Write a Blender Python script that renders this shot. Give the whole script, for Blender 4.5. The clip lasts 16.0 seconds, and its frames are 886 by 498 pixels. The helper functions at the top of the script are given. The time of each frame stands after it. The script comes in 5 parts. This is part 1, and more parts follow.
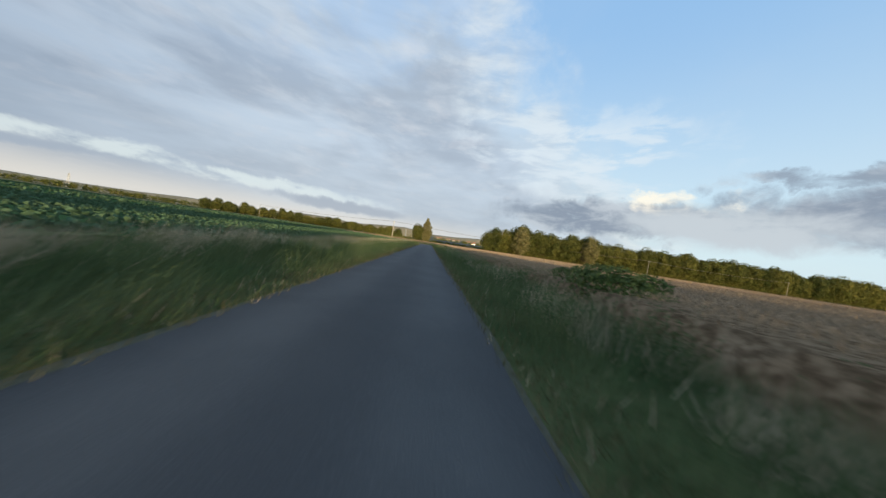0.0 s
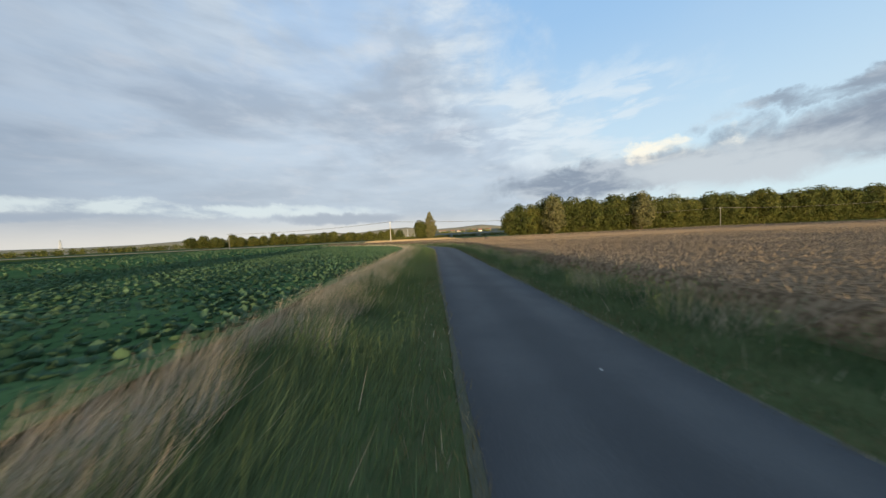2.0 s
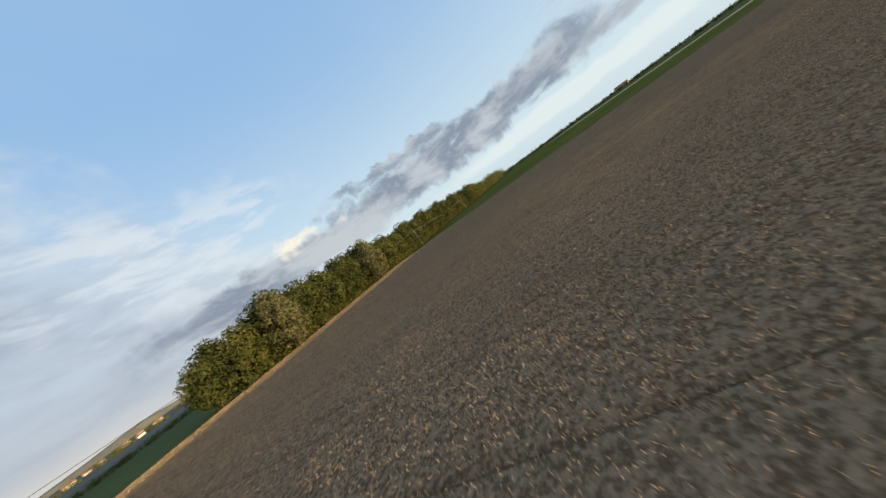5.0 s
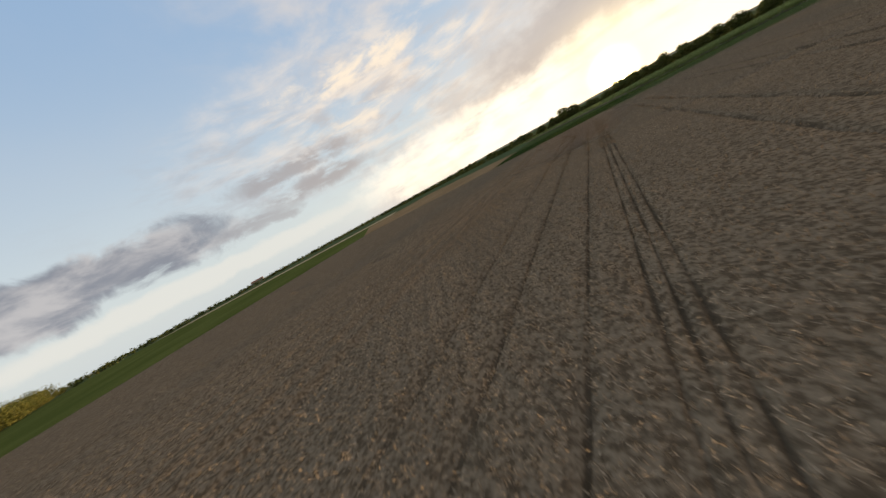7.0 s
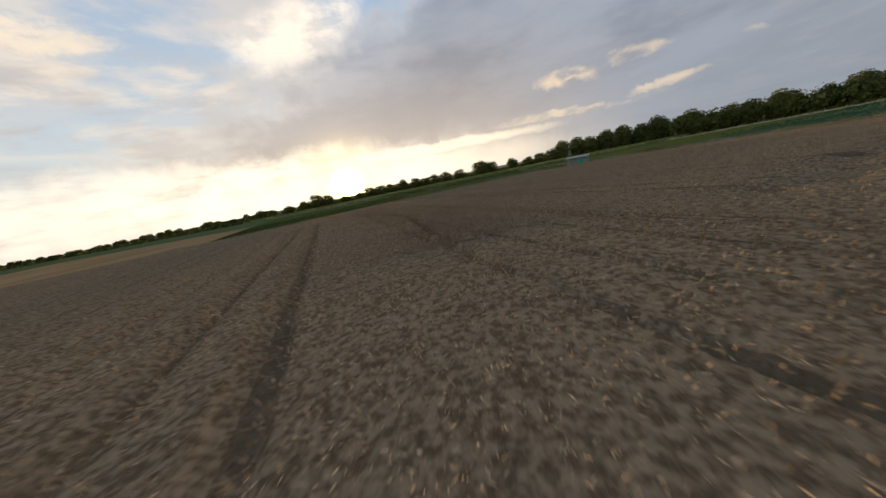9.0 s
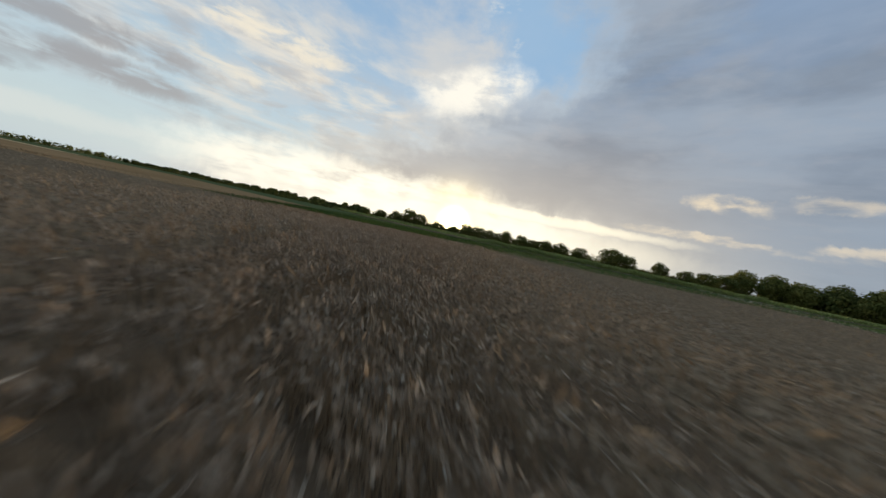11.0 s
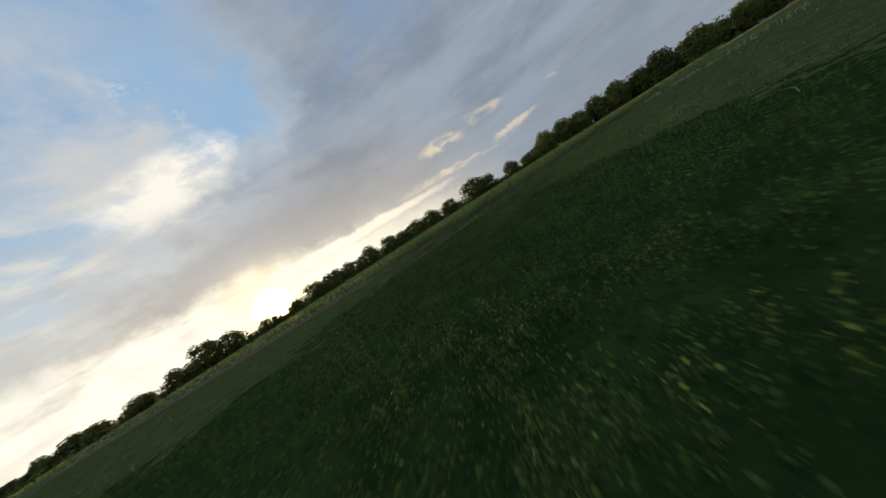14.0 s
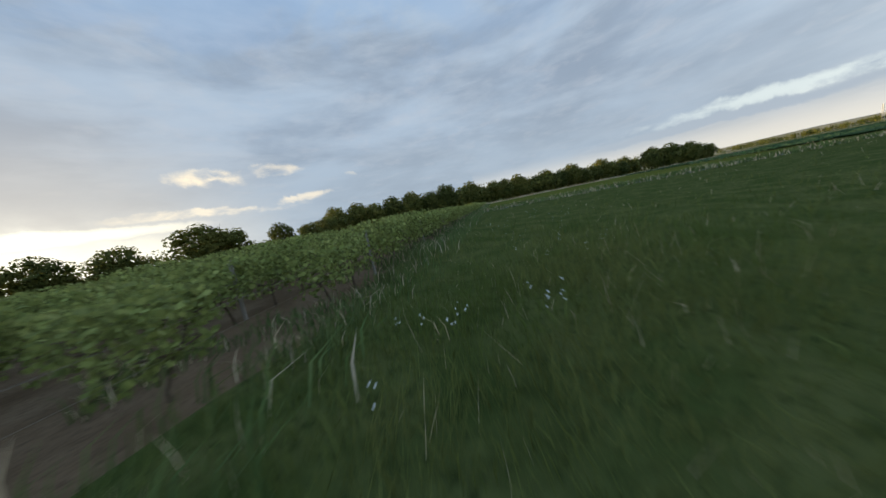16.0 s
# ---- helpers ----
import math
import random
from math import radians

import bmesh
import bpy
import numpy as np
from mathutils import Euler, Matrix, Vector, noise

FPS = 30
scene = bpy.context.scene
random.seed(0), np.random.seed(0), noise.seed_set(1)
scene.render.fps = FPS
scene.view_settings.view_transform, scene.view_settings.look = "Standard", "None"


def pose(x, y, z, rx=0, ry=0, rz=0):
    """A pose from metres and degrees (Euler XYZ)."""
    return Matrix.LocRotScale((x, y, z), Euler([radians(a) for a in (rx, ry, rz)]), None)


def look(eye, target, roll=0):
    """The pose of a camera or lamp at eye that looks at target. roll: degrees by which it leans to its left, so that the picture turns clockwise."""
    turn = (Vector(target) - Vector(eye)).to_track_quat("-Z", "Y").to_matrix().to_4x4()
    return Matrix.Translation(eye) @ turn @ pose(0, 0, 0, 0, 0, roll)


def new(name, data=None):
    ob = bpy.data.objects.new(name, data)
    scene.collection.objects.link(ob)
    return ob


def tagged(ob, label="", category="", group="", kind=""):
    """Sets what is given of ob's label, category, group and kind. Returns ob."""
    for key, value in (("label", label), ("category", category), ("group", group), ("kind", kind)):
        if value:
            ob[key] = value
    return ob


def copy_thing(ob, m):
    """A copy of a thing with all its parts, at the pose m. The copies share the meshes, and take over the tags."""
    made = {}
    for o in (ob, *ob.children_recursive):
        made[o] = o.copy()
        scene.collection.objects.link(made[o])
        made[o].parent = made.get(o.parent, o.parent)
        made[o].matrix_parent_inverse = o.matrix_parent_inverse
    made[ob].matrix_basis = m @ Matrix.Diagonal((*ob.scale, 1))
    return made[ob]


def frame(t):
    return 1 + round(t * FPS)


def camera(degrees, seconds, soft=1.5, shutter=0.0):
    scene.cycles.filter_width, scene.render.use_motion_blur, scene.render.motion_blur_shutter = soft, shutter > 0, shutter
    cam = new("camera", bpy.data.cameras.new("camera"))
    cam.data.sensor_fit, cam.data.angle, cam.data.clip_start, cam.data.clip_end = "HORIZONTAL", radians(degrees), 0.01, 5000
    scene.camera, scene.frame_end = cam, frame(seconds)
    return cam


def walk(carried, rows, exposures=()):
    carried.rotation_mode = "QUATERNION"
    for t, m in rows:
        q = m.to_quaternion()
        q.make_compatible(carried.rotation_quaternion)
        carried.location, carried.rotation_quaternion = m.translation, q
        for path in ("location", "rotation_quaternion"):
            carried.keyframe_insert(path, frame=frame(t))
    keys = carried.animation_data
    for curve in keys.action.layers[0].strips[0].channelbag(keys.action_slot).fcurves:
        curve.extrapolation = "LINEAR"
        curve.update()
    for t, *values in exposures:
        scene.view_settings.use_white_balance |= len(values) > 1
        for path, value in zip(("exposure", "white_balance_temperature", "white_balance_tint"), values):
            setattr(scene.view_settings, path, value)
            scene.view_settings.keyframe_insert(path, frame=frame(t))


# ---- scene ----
# ---- camera and walk ----
cam = camera(115.5, 16.0, soft=1.4, shutter=0.12)
EXPOSURES = [(0.0, 0.16, 6500, 5), (3.7, 0.16, 6500, 5), (5.8, 0.05, 6650, 8), (6.1, 0.05, 6700, 9), (6.6, 0.04, 7500, 13), (7.0, -0.02, 7500, 13), (8.2, -0.08, 7650, 14), (10.3, -0.12, 6900, 8), (12.0, -0.2, 6850, 6), (14.0, -0.2, 6900, 7), (14.5, -0.03, 7250, 8), (15.2, 0.24, 6750, 5), (16.0, 0.33, 6700, 4)]
SKY_GAIN, SKY_STRENGTH = 0.35, 1.0
# seconds, place, yaw, pitch, lean
PATH = [
    (0.00, 1.80, -0.00, 1.20, -3.06, -1.17, 8.51),
    (0.50, 1.35, 9.12, 1.40, -0.12, -1.75, 7.99),
    (1.00, 0.65, 18.24, 1.75, 1.45, -2.07, 6.04),
    (1.50, -0.10, 27.32, 2.03, -0.27, -2.31, 1.43),
    (2.00, -0.80, 36.20, 2.08, -2.07, -2.70, -2.82),
    (2.50, -1.50, 45.12, 2.05, -5.03, -3.22, -8.06),
    (3.00, -1.70, 54.17, 2.34, -11.32, -3.63, -17.03),
    (3.50, -0.20, 63.07, 3.25, -23.22, -1.99, -24.35),
    (3.70, 1.10, 66.58, 3.80, -27.69, -2.06, -26.81),
    (4.12, 3.41, 74.25, 4.75, -37.61, -1.94, -31.19),
    (4.54, 6.91, 81.66, 5.43, -48.29, -3.12, -34.38),
    (4.96, 11.54, 87.78, 5.66, -59.96, -5.06, -36.24),
    (5.38, 17.22, 91.56, 5.70, -72.91, -7.24, -36.59),
    (5.80, 23.88, 91.94, 5.60, -87.37, -9.10, -35.28),
    (6.00, 27.26, 91.39, 5.53, -94.12, -10.16, -34.48),
    (6.50, 35.74, 89.18, 5.37, -114.49, -12.43, -31.93),
    (7.00, 43.73, 85.40, 5.20, -133.56, -12.27, -28.80),
    (7.50, 51.04, 79.71, 4.87, -150.37, -13.67, -28.69),
    (8.00, 56.33, 72.39, 4.53, -166.73, -13.82, -24.45),
    (8.20, 58.01, 69.28, 4.40, -173.25, -14.00, -22.32),
    (8.62, 60.15, 63.01, 3.93, -183.73, -14.42, -17.70),
    (9.04, 59.33, 56.63, 3.21, -188.50, -13.75, -10.71),
    (9.46, 57.24, 50.03, 2.45, -188.86, -12.30, -2.98),
    (9.88, 55.54, 43.09, 1.85, -186.08, -10.34, 3.82),
    (10.30, 55.92, 35.72, 1.60, -181.45, -8.20, 8.06),
    (10.50, 56.70, 32.16, 1.60, -179.44, -7.57, 10.33),
    (11.00, 59.20, 22.99, 1.60, -171.76, -3.87, 12.13),
    (11.50, 62.68, 14.07, 1.60, -168.88, -4.30, 6.34),
    (12.00, 66.63, 5.78, 1.60, -172.66, -4.86, -3.95),
    (12.50, 70.24, -2.12, 2.00, -178.14, -5.68, -14.32),
    (13.00, 72.88, -10.20, 2.20, -183.90, -6.49, -22.49),
    (13.50, 72.59, -18.32, 2.40, -193.44, -5.35, -27.99),
    (14.00, 69.95, -26.33, 2.27, -204.21, -5.58, -32.24),
    (14.50, 65.59, -34.09, 2.13, -220.02, -10.01, -30.60),
    (15.00, 59.66, -41.15, 2.00, -236.57, -11.30, -26.52),
    (15.50, 52.55, -46.27, 1.80, -247.04, -10.49, -20.31),
    (16.00, 44.79, -49.54, 1.60, -251.45, -7.80, -11.63),
]
rows = [(t, pose(x, y, z, 90 + pitch, 0, yaw) @ pose(0, 0, 0, 0, 0, roll)) for t, x, y, z, yaw, pitch, roll in PATH]
walk(cam, rows, EXPOSURES)

# ---- world, sun ----
SUN_AZ, SUN_EL = 172.6, 2.1          # degrees clockwise from +y, and above the horizon
sun_dir = Vector((math.sin(radians(SUN_AZ)) * math.cos(radians(SUN_EL)), math.cos(radians(SUN_AZ)) * math.cos(radians(SUN_EL)), math.sin(radians(SUN_EL))))
lamp = bpy.data.lights.new("sun", "SUN")
lamp.energy, lamp.angle, lamp.color = 5.0, radians(0.6), (1.0, 0.74, 0.42)
sun = new("sun", lamp)
sun.matrix_world = look((0, 0, 60), Vector((0, 0, 60)) - sun_dir)


class Nodes:
    """Short hand for building a node tree."""

    def __init__(self, tree):
        self.tree = tree
        tree.nodes.clear()

    def node(self, kind, operation="", interpolation_type="", sky_type=""):
        n = self.tree.nodes.new(kind)
        if operation:
            n.operation = operation
        if interpolation_type:
            n.interpolation_type = interpolation_type
        if sky_type:
            n.sky_type = sky_type
        return n

    def put(self, socket, value):
        if isinstance(value, bpy.types.NodeSocket):
            self.tree.links.new(value, socket)
        elif value is not None:
            socket.default_value = value

    def math(self, op, a, b=None, c=None):
        n = self.node("ShaderNodeMath", operation=op)
        for i, v in enumerate((a, b, c)):
            self.put(n.inputs[i], v)
        return n.outputs[0]

    def vec(self, op, a, b=None, scale=None):
        n = self.node("ShaderNodeVectorMath", operation=op)
        self.put(n.inputs[0], a)
        self.put(n.inputs[1], b)
        if scale is not None:
            self.put(n.inputs["Scale"], scale)
        return n.outputs["Value"] if op in ("DOT_PRODUCT", "LENGTH") else n.outputs[0]

    def mix(self, f, a, b, blend="MIX"):
        n = self.node("ShaderNodeMix")
        n.data_type, n.blend_type = "RGBA", blend
        n.clamp_factor = True
        self.put(n.inputs[0], f)
        for socket, v in ((n.inputs[6], a), (n.inputs[7], b)):
            self.put(socket, (*v, 1.0) if isinstance(v, tuple) and len(v) == 3 else v)
        return n.outputs[2]

    def step(self, v, lo, hi, smooth=True):
        n = self.node("ShaderNodeMapRange", interpolation_type="SMOOTHSTEP" if smooth else "LINEAR")
        for i, x in enumerate((v, lo, hi, 0.0, 1.0)):
            self.put(n.inputs[i], x)
        return n.outputs[0]

    def noise(self, vector, scale, detail=4.0, rough=0.55, distort=0.0):
        n = self.node("ShaderNodeTexNoise")
        self.put(n.inputs["Vector"], vector)
        for key, v in (("Scale", scale), ("Detail", detail), ("Roughness", rough), ("Distortion", distort)):
            self.put(n.inputs[key], v)
        return n.outputs["Fac"]

    def xyz(self, v):
        n = self.node("ShaderNodeSeparateXYZ")
        self.put(n.inputs[0], v)
        return n.outputs

    def join(self, x, y, z):
        n = self.node("ShaderNodeCombineXYZ")
        for i, v in enumerate((x, y, z)):
            self.put(n.inputs[i], v)
        return n.outputs[0]


def way(az, el):
    """A direction: az in degrees to the left of +y, el above the horizon."""
    a, e = radians(az), radians(el)
    return (-math.sin(a) * math.cos(e), math.cos(a) * math.cos(e), math.sin(e))


world = bpy.data.worlds.new("evening_sky")
scene.world = world
world.use_nodes = True
w = Nodes(world.node_tree)
direction = w.vec("NORMALIZE", w.node("ShaderNodeTexCoord").outputs["Generated"])
dx, dy, dz = w.xyz(direction)
up = w.math("MAXIMUM", dz, 0.0)
sky = w.node("ShaderNodeTexSky", sky_type="NISHITA")
sky.sun_disc, sky.sun_elevation, sky.sun_rotation = False, radians(SUN_EL), radians(SUN_AZ)
sky.air_density, sky.dust_density, sky.ozone_density = 1.0, 1.5, 2.0


near_sun = w.vec("DOT_PRODUCT", direction, way(-SUN_AZ, SUN_EL - 0.1))
DEG = 180.0 / math.pi
raw_el = w.math("MULTIPLY", w.math("ARCSINE", dz), DEG)
# U: degrees clockwise from the east-south-east, so that the seam lies in the even western cloud
east, north = way(-80, 0), way(-170, 0)
raw_u = w.math("MULTIPLY", w.math("ARCTAN2", w.vec("DOT_PRODUCT", direction, north), w.vec("DOT_PRODUCT", direction, east)), DEG)
inv = w.math("DIVIDE", 1.0, w.math("ADD", up, 0.14))
plane = w.join(w.math("MULTIPLY", dx, inv), w.math("MULTIPLY", dy, inv), dz)
ragged = w.math("SUBTRACT", w.noise(direction, 5.0, 8.0, 0.62), 0.5)
ragged_2 = w.math("SUBTRACT", w.noise(direction, 7.5, 8.0, 0.62, 0.4), 0.5)
U = w.math("ADD", raw_u, w.math("MULTIPLY", ragged, 34.0))
E = w.math("ADD", raw_el, w.math("MULTIPLY", ragged_2, 9.0))


def blob(u0, e0, ru, re, soft=0.45, tilt=0.0, rough=1.0):
    """A ragged patch of sky round (u0, e0), with half sizes in degrees."""
    uu = w.math("SUBTRACT", w.math("ADD", raw_u, w.math("MULTIPLY", ragged, 34.0 * rough)), u0)
    ee = w.math("SUBTRACT", w.math("ADD", raw_el, w.math("MULTIPLY", ragged_2, 9.0 * rough)), e0)
    if tilt:
        ee = w.math("SUBTRACT", ee, w.math("MULTIPLY", uu, tilt))
    q = w.math("ADD", w.math("POWER", w.math("ABSOLUTE", w.math("DIVIDE", uu, ru)), 2.0), w.math("POWER", w.math("ABSOLUTE", w.math("DIVIDE", ee, re)), 2.0))
    return w.math("SUBTRACT", 1.0, w.step(q, soft * soft, 1.0))


def over(base, mask, tone):
    return w.mix(mask, base, tone)


# clear sky: the sky model under a pale rim
clear = w.mix(1.0, sky.outputs[0], (SKY_GAIN, SKY_GAIN, SKY_GAIN), "MULTIPLY")
blue = w.mix(w.step(raw_el, 0.0, 42.0), (0.68, 0.82, 0.92), (0.31, 0.52, 0.84))
colour = w.mix(0.85, clear, blue)
lit = w.step(near_sun, 0.30, 1.0)
# cloud textures: on a flat layer overhead, and squeezed towards the horizon
layer = w.noise(plane, 1.9, 8.0, 0.56, 0.25)
layer_fine = w.noise(plane, 4.6, 8.0, 0.58, 0.2)
fan = w.join(w.math("MULTIPLY", raw_u, 0.040), w.math("MULTIPLY", w.math("SUBTRACT", raw_el, w.math("MULTIPLY", raw_u, 0.05)), 0.13), 0.0)
combs = w.noise(fan, 2.3, 8.0, 0.58, 0.35)
tall = w.node("ShaderNodeMapping")
tall.inputs["Scale"].default_value = (1.0, 1.0, 2.4)
w.put(tall.inputs["Vector"], direction)
flat = w.node("ShaderNodeMapping")
flat.inputs["Scale"].default_value = (1.0, 1.0, 3.6)
w.put(flat.inputs["Vector"], direction)
lumps = w.noise(flat.outputs[0], 2.6, 7.0, 0.54, 0.3)
lumps_fine = w.noise(flat.outputs[0], 6.0, 7.0, 0.56, 0.25)
low_lumps = w.noise(tall.outputs[0], 6.5, 8.0, 0.58, 0.3)
streaky = w.noise(flat.outputs[0], 9.0, 7.0, 0.56, 0.15)
# thin veils east of the sunset, with brighter combed streaks in them
veil_mask = w.math("MULTIPLY", w.step(layer, 0.40, 0.66), w.math("ADD", w.math("MULTIPLY", blob(72, 30, 46, 22, 0.35), 0.80), 0.06))
colour = over(colour, veil_mask, w.mix(lit, (0.56, 0.62, 0.73), (0.74, 0.74, 0.76)))
combed = w.math("MULTIPLY", w.step(combs, 0.40, 0.70), blob(56, 19, 42, 13, 0.1))
colour = over(colour, w.math("MULTIPLY", combed, 0.85), w.mix(lit, (0.74, 0.76, 0.80), (0.98, 0.90, 0.80)))
shade = w.math("MULTIPLY", w.step(w.noise(fan, 3.1, 8.0, 0.57, 0.3), 0.44, 0.70), blob(50, 16, 46, 12, 0.1))
colour = over(colour, w.math("MULTIPLY", shade, 0.65), w.mix(lit, (0.44, 0.49, 0.58), (0.60, 0.57, 0.57)))
for u0, e0, ru, re, k in ((57, 23.5, 12, 1.3, 0.9), (42, 24.0, 5, 0.8, 0.5), (51, 17.0, 10, 1.1, 0.6)):
    colour = over(colour, w.math("MULTIPLY", w.math("MULTIPLY", blob(u0, e0, ru * 1.25, re * 1.4, 0.0, 0.02, 0.7), w.step(combs, 0.36, 0.56)), k), (1.0, 0.92, 0.80))
# the western sheet of cloud
edge_n = w.step(w.math("SUBTRACT", U, w.math("MULTIPLY", w.math("SUBTRACT", 38.0, E), 0.9)), -88.0, -62.0)
edge_s = w.step(w.math("SUBTRACT", w.math("ADD", U, w.math("MULTIPLY", w.math("SUBTRACT", lumps_fine, 0.5), 22.0)), w.math("MULTIPLY", w.math("MINIMUM", E, 30.0), 2.2)), 34.0, 55.0)
sheet_mask = w.math("SUBTRACT", 1.0, w.math("MULTIPLY", edge_n, w.math("SUBTRACT", 1.0, edge_s)))
tone = w.mix(w.step(lumps, 0.32, 0.68), (0.37, 0.43, 0.535), (0.53, 0.615, 0.745))
tone = w.mix(w.math("MULTIPLY", w.step(lumps_fine, 0.42, 0.75), 0.45), tone, (0.62, 0.67, 0.76))
tone = w.mix(w.math("MULTIPLY", w.step(layer_fine, 0.50, 0.72), 0.30), tone, (0.66, 0.66, 0.72))
tone = w.mix(w.math("MULTIPLY", w.math("SUBTRACT", 1.0, w.step(raw_el, 5.0, 20.0)), 0.5), tone, (0.48, 0.53, 0.60))
tone = w.mix(w.math("MULTIPLY", w.step(raw_el, 18.0, 42.0), w.math("MULTIPLY", w.step(layer, 0.44, 0.60), 0.75)), tone, (0.36, 0.52, 0.78))
dusk = w.math("ADD", w.step(raw_u, 92.0, 118.0), w.math("SUBTRACT", 1.0, w.step(raw_u, -152.0, -100.0)))
tone = w.mix(dusk, tone, w.mix(1.0, tone, (0.67, 0.71, 0.77), "MULTIPLY"))
warm = w.math("MULTIPLY", w.step(near_sun, 0.55, 1.0), w.math("SUBTRACT", 1.0, w.step(raw_el, 2.0, 30.0)))
tone = w.mix(w.math("MULTIPLY", warm, 0.85), tone, (0.64, 0.57, 0.51))
colour = over(colour, sheet_mask, tone)
rim_bright = w.math("ADD", 0.4, w.math("MULTIPLY", w.math("MULTIPLY", w.math("SUBTRACT", 1.0, w.step(raw_u, -40.0, 0.0)), w.step(lumps_fine, 0.38, 0.66)), 1.3))
rim = w.math("MINIMUM", w.math("MULTIPLY", w.math("MULTIPLY", sheet_mask, w.math("SUBTRACT", 1.0, sheet_mask)), rim_bright), 0.85)
colour = over(colour, rim, w.mix(lit, (0.86, 0.85, 0.83), (1.1, 1.02, 0.88)))
# broken pale cloud on the sheet's eastern fringe
fringe = w.math("MULTIPLY", blob(-54, 19, 26, 9, 0.3), w.step(lumps_fine, 0.44, 0.60))
colour = over(colour, w.math("MULTIPLY", fringe, 0.8), (0.66, 0.73, 0.82))
# the bank of cumulus low in the east: dark belly, white heads, a ragged upper tail
heads = blob(-38, 12.2, 8, 2.4, 0.4)
colour = over(colour, w.math("MULTIPLY", heads, w.step(low_lumps, 0.30, 0.5)), (0.94, 0.87, 0.76))
bank_all = w.math("MAXIMUM", w.math("MAXIMUM", blob(-4, 9.8, 37, 4.5, 0.55), blob(-46, 8.6, 24, 3.8, 0.5)), w.math("MULTIPLY", blob(-17, 14.2, 17, 1.5, 0.3), 0.9))
bank_all = w.math("MULTIPLY", bank_all, w.step(low_lumps, 0.24, 0.44))
belly = w.mix(w.step(low_lumps, 0.42, 0.66), (0.25, 0.295, 0.38), (0.50, 0.54, 0.61))
colour = over(colour, bank_all, belly)
colour = over(colour, w.math("MULTIPLY", w.math("MULTIPLY", blob(-37, 11.4, 9, 2.4, 0.3), w.step(low_lumps, 0.40, 0.6)), 0.95), (0.92, 0.84, 0.74))
bank_gap = w.math("MULTIPLY", blob(16, 3.9, 36, 1.9, 0.5, rough=0.4), 0.75)
colour = over(colour, bank_gap, (0.76, 0.82, 0.84))
colour = over(colour, w.math("MULTIPLY", blob(-33, 8.0, 17, 3.6, 0.3, rough=0.5), w.step(low_lumps, 0.20, 0.50)), (0.53, 0.57, 0.63))
# the bright slot under the sheet in the north-west, and the dark wisps in it
slot = w.math("MULTIPLY", blob(-121, 5.8, 36, 1.35, 0.4, -0.01, 0.45), w.step(w.noise(tall.outputs[0], 9.0, 7.0, 0.6, 0.3), 0.30, 0.54))
colour = over(colour, w.math("MULTIPLY", slot, 0.65), (0.74, 0.80, 0.81))
rim_glow = w.math("MULTIPLY", w.math("SUBTRACT", 1.0, w.step(raw_el, 0.5, 6.0)), w.step(w.math("MULTIPLY", raw_u, -1.0), 40.0, 90.0))
colour = over(colour, w.math("MULTIPLY", rim_glow, 0.8), (0.74, 0.68, 0.62))
colour = over(colour, w.math("MULTIPLY", blob(-143, 4.6, 19, 0.8, 0.5, rough=0.3), 0.9), (0.35, 0.40, 0.49))
colour = over(colour, w.math("MULTIPLY", blob(-97, 4.2, 15, 1.2, 0.4, rough=0.4), 0.85), (0.37, 0.41, 0.49))
# dark streaks low to the east of the sunset
for u0, e0, ru, re, k in ((38, 14.4, 12, 1.4, 0.85), (40, 10.6, 11, 1.7, 0.85), (28, 8.4, 9, 1.2, 0.7)):
    colour = over(colour, w.math("MULTIPLY", w.math("MULTIPLY", blob(u0, e0, ru * 1.2, re * 1.3, 0.2, 0.0, 0.6), w.step(streaky, 0.30, 0.52)), k), w.mix(lit, (0.36, 0.38, 0.44), (0.47, 0.44, 0.44)))
# bright break over the sunset, with blue beside it
flecks = w.step(w.noise(tall.outputs[0], 8.0, 9.0, 0.60, 0.1), 0.34, 0.58)
colour = over(colour, w.math("MULTIPLY", blob(99, 34, 11, 10, 0.3, rough=0.9), 0.9), (0.34, 0.54, 0.82))
colour = over(colour, w.math("MULTIPLY", w.math("MULTIPLY", blob(97, 36, 8, 5.5, 0.0, rough=0.8), w.step(layer_fine, 0.52, 0.64)), 0.8), (0.92, 0.90, 0.88))
colour = over(colour, w.math("MULTIPLY", blob(91, 26, 13, 5.2, 0.0, 0.20, 0.55), w.math("ADD", 0.30, w.math("MULTIPLY", flecks, 0.8))), (1.12, 1.08, 1.02))
# sunlit shreds to the right of the sun
frag = w.step(w.noise(tall.outputs[0], 10.0, 7.0, 0.55, 0.2), 0.34, 0.60)
for u0, e0, ru, re, tilt, k in ((135.0, 12.2, 5.0, 1.15, -0.10, 0.95), (146.0, 12.4, 3.4, 0.8, -0.10, 0.5), (133, 6.9, 11, 0.7, -0.03, 0.7), (147, 7.3, 3.2, 0.5, 0.0, 0.6), (157, 9.6, 2.2, 0.4, 0.0, 0.35)):
    colour = over(colour, w.math("MULTIPLY", w.math("MULTIPLY", blob(u0, e0, ru * 1.25, re * 1.35, 0.0, tilt, 0.5), frag), k * 0.95), (1.02, 0.86, 0.66))
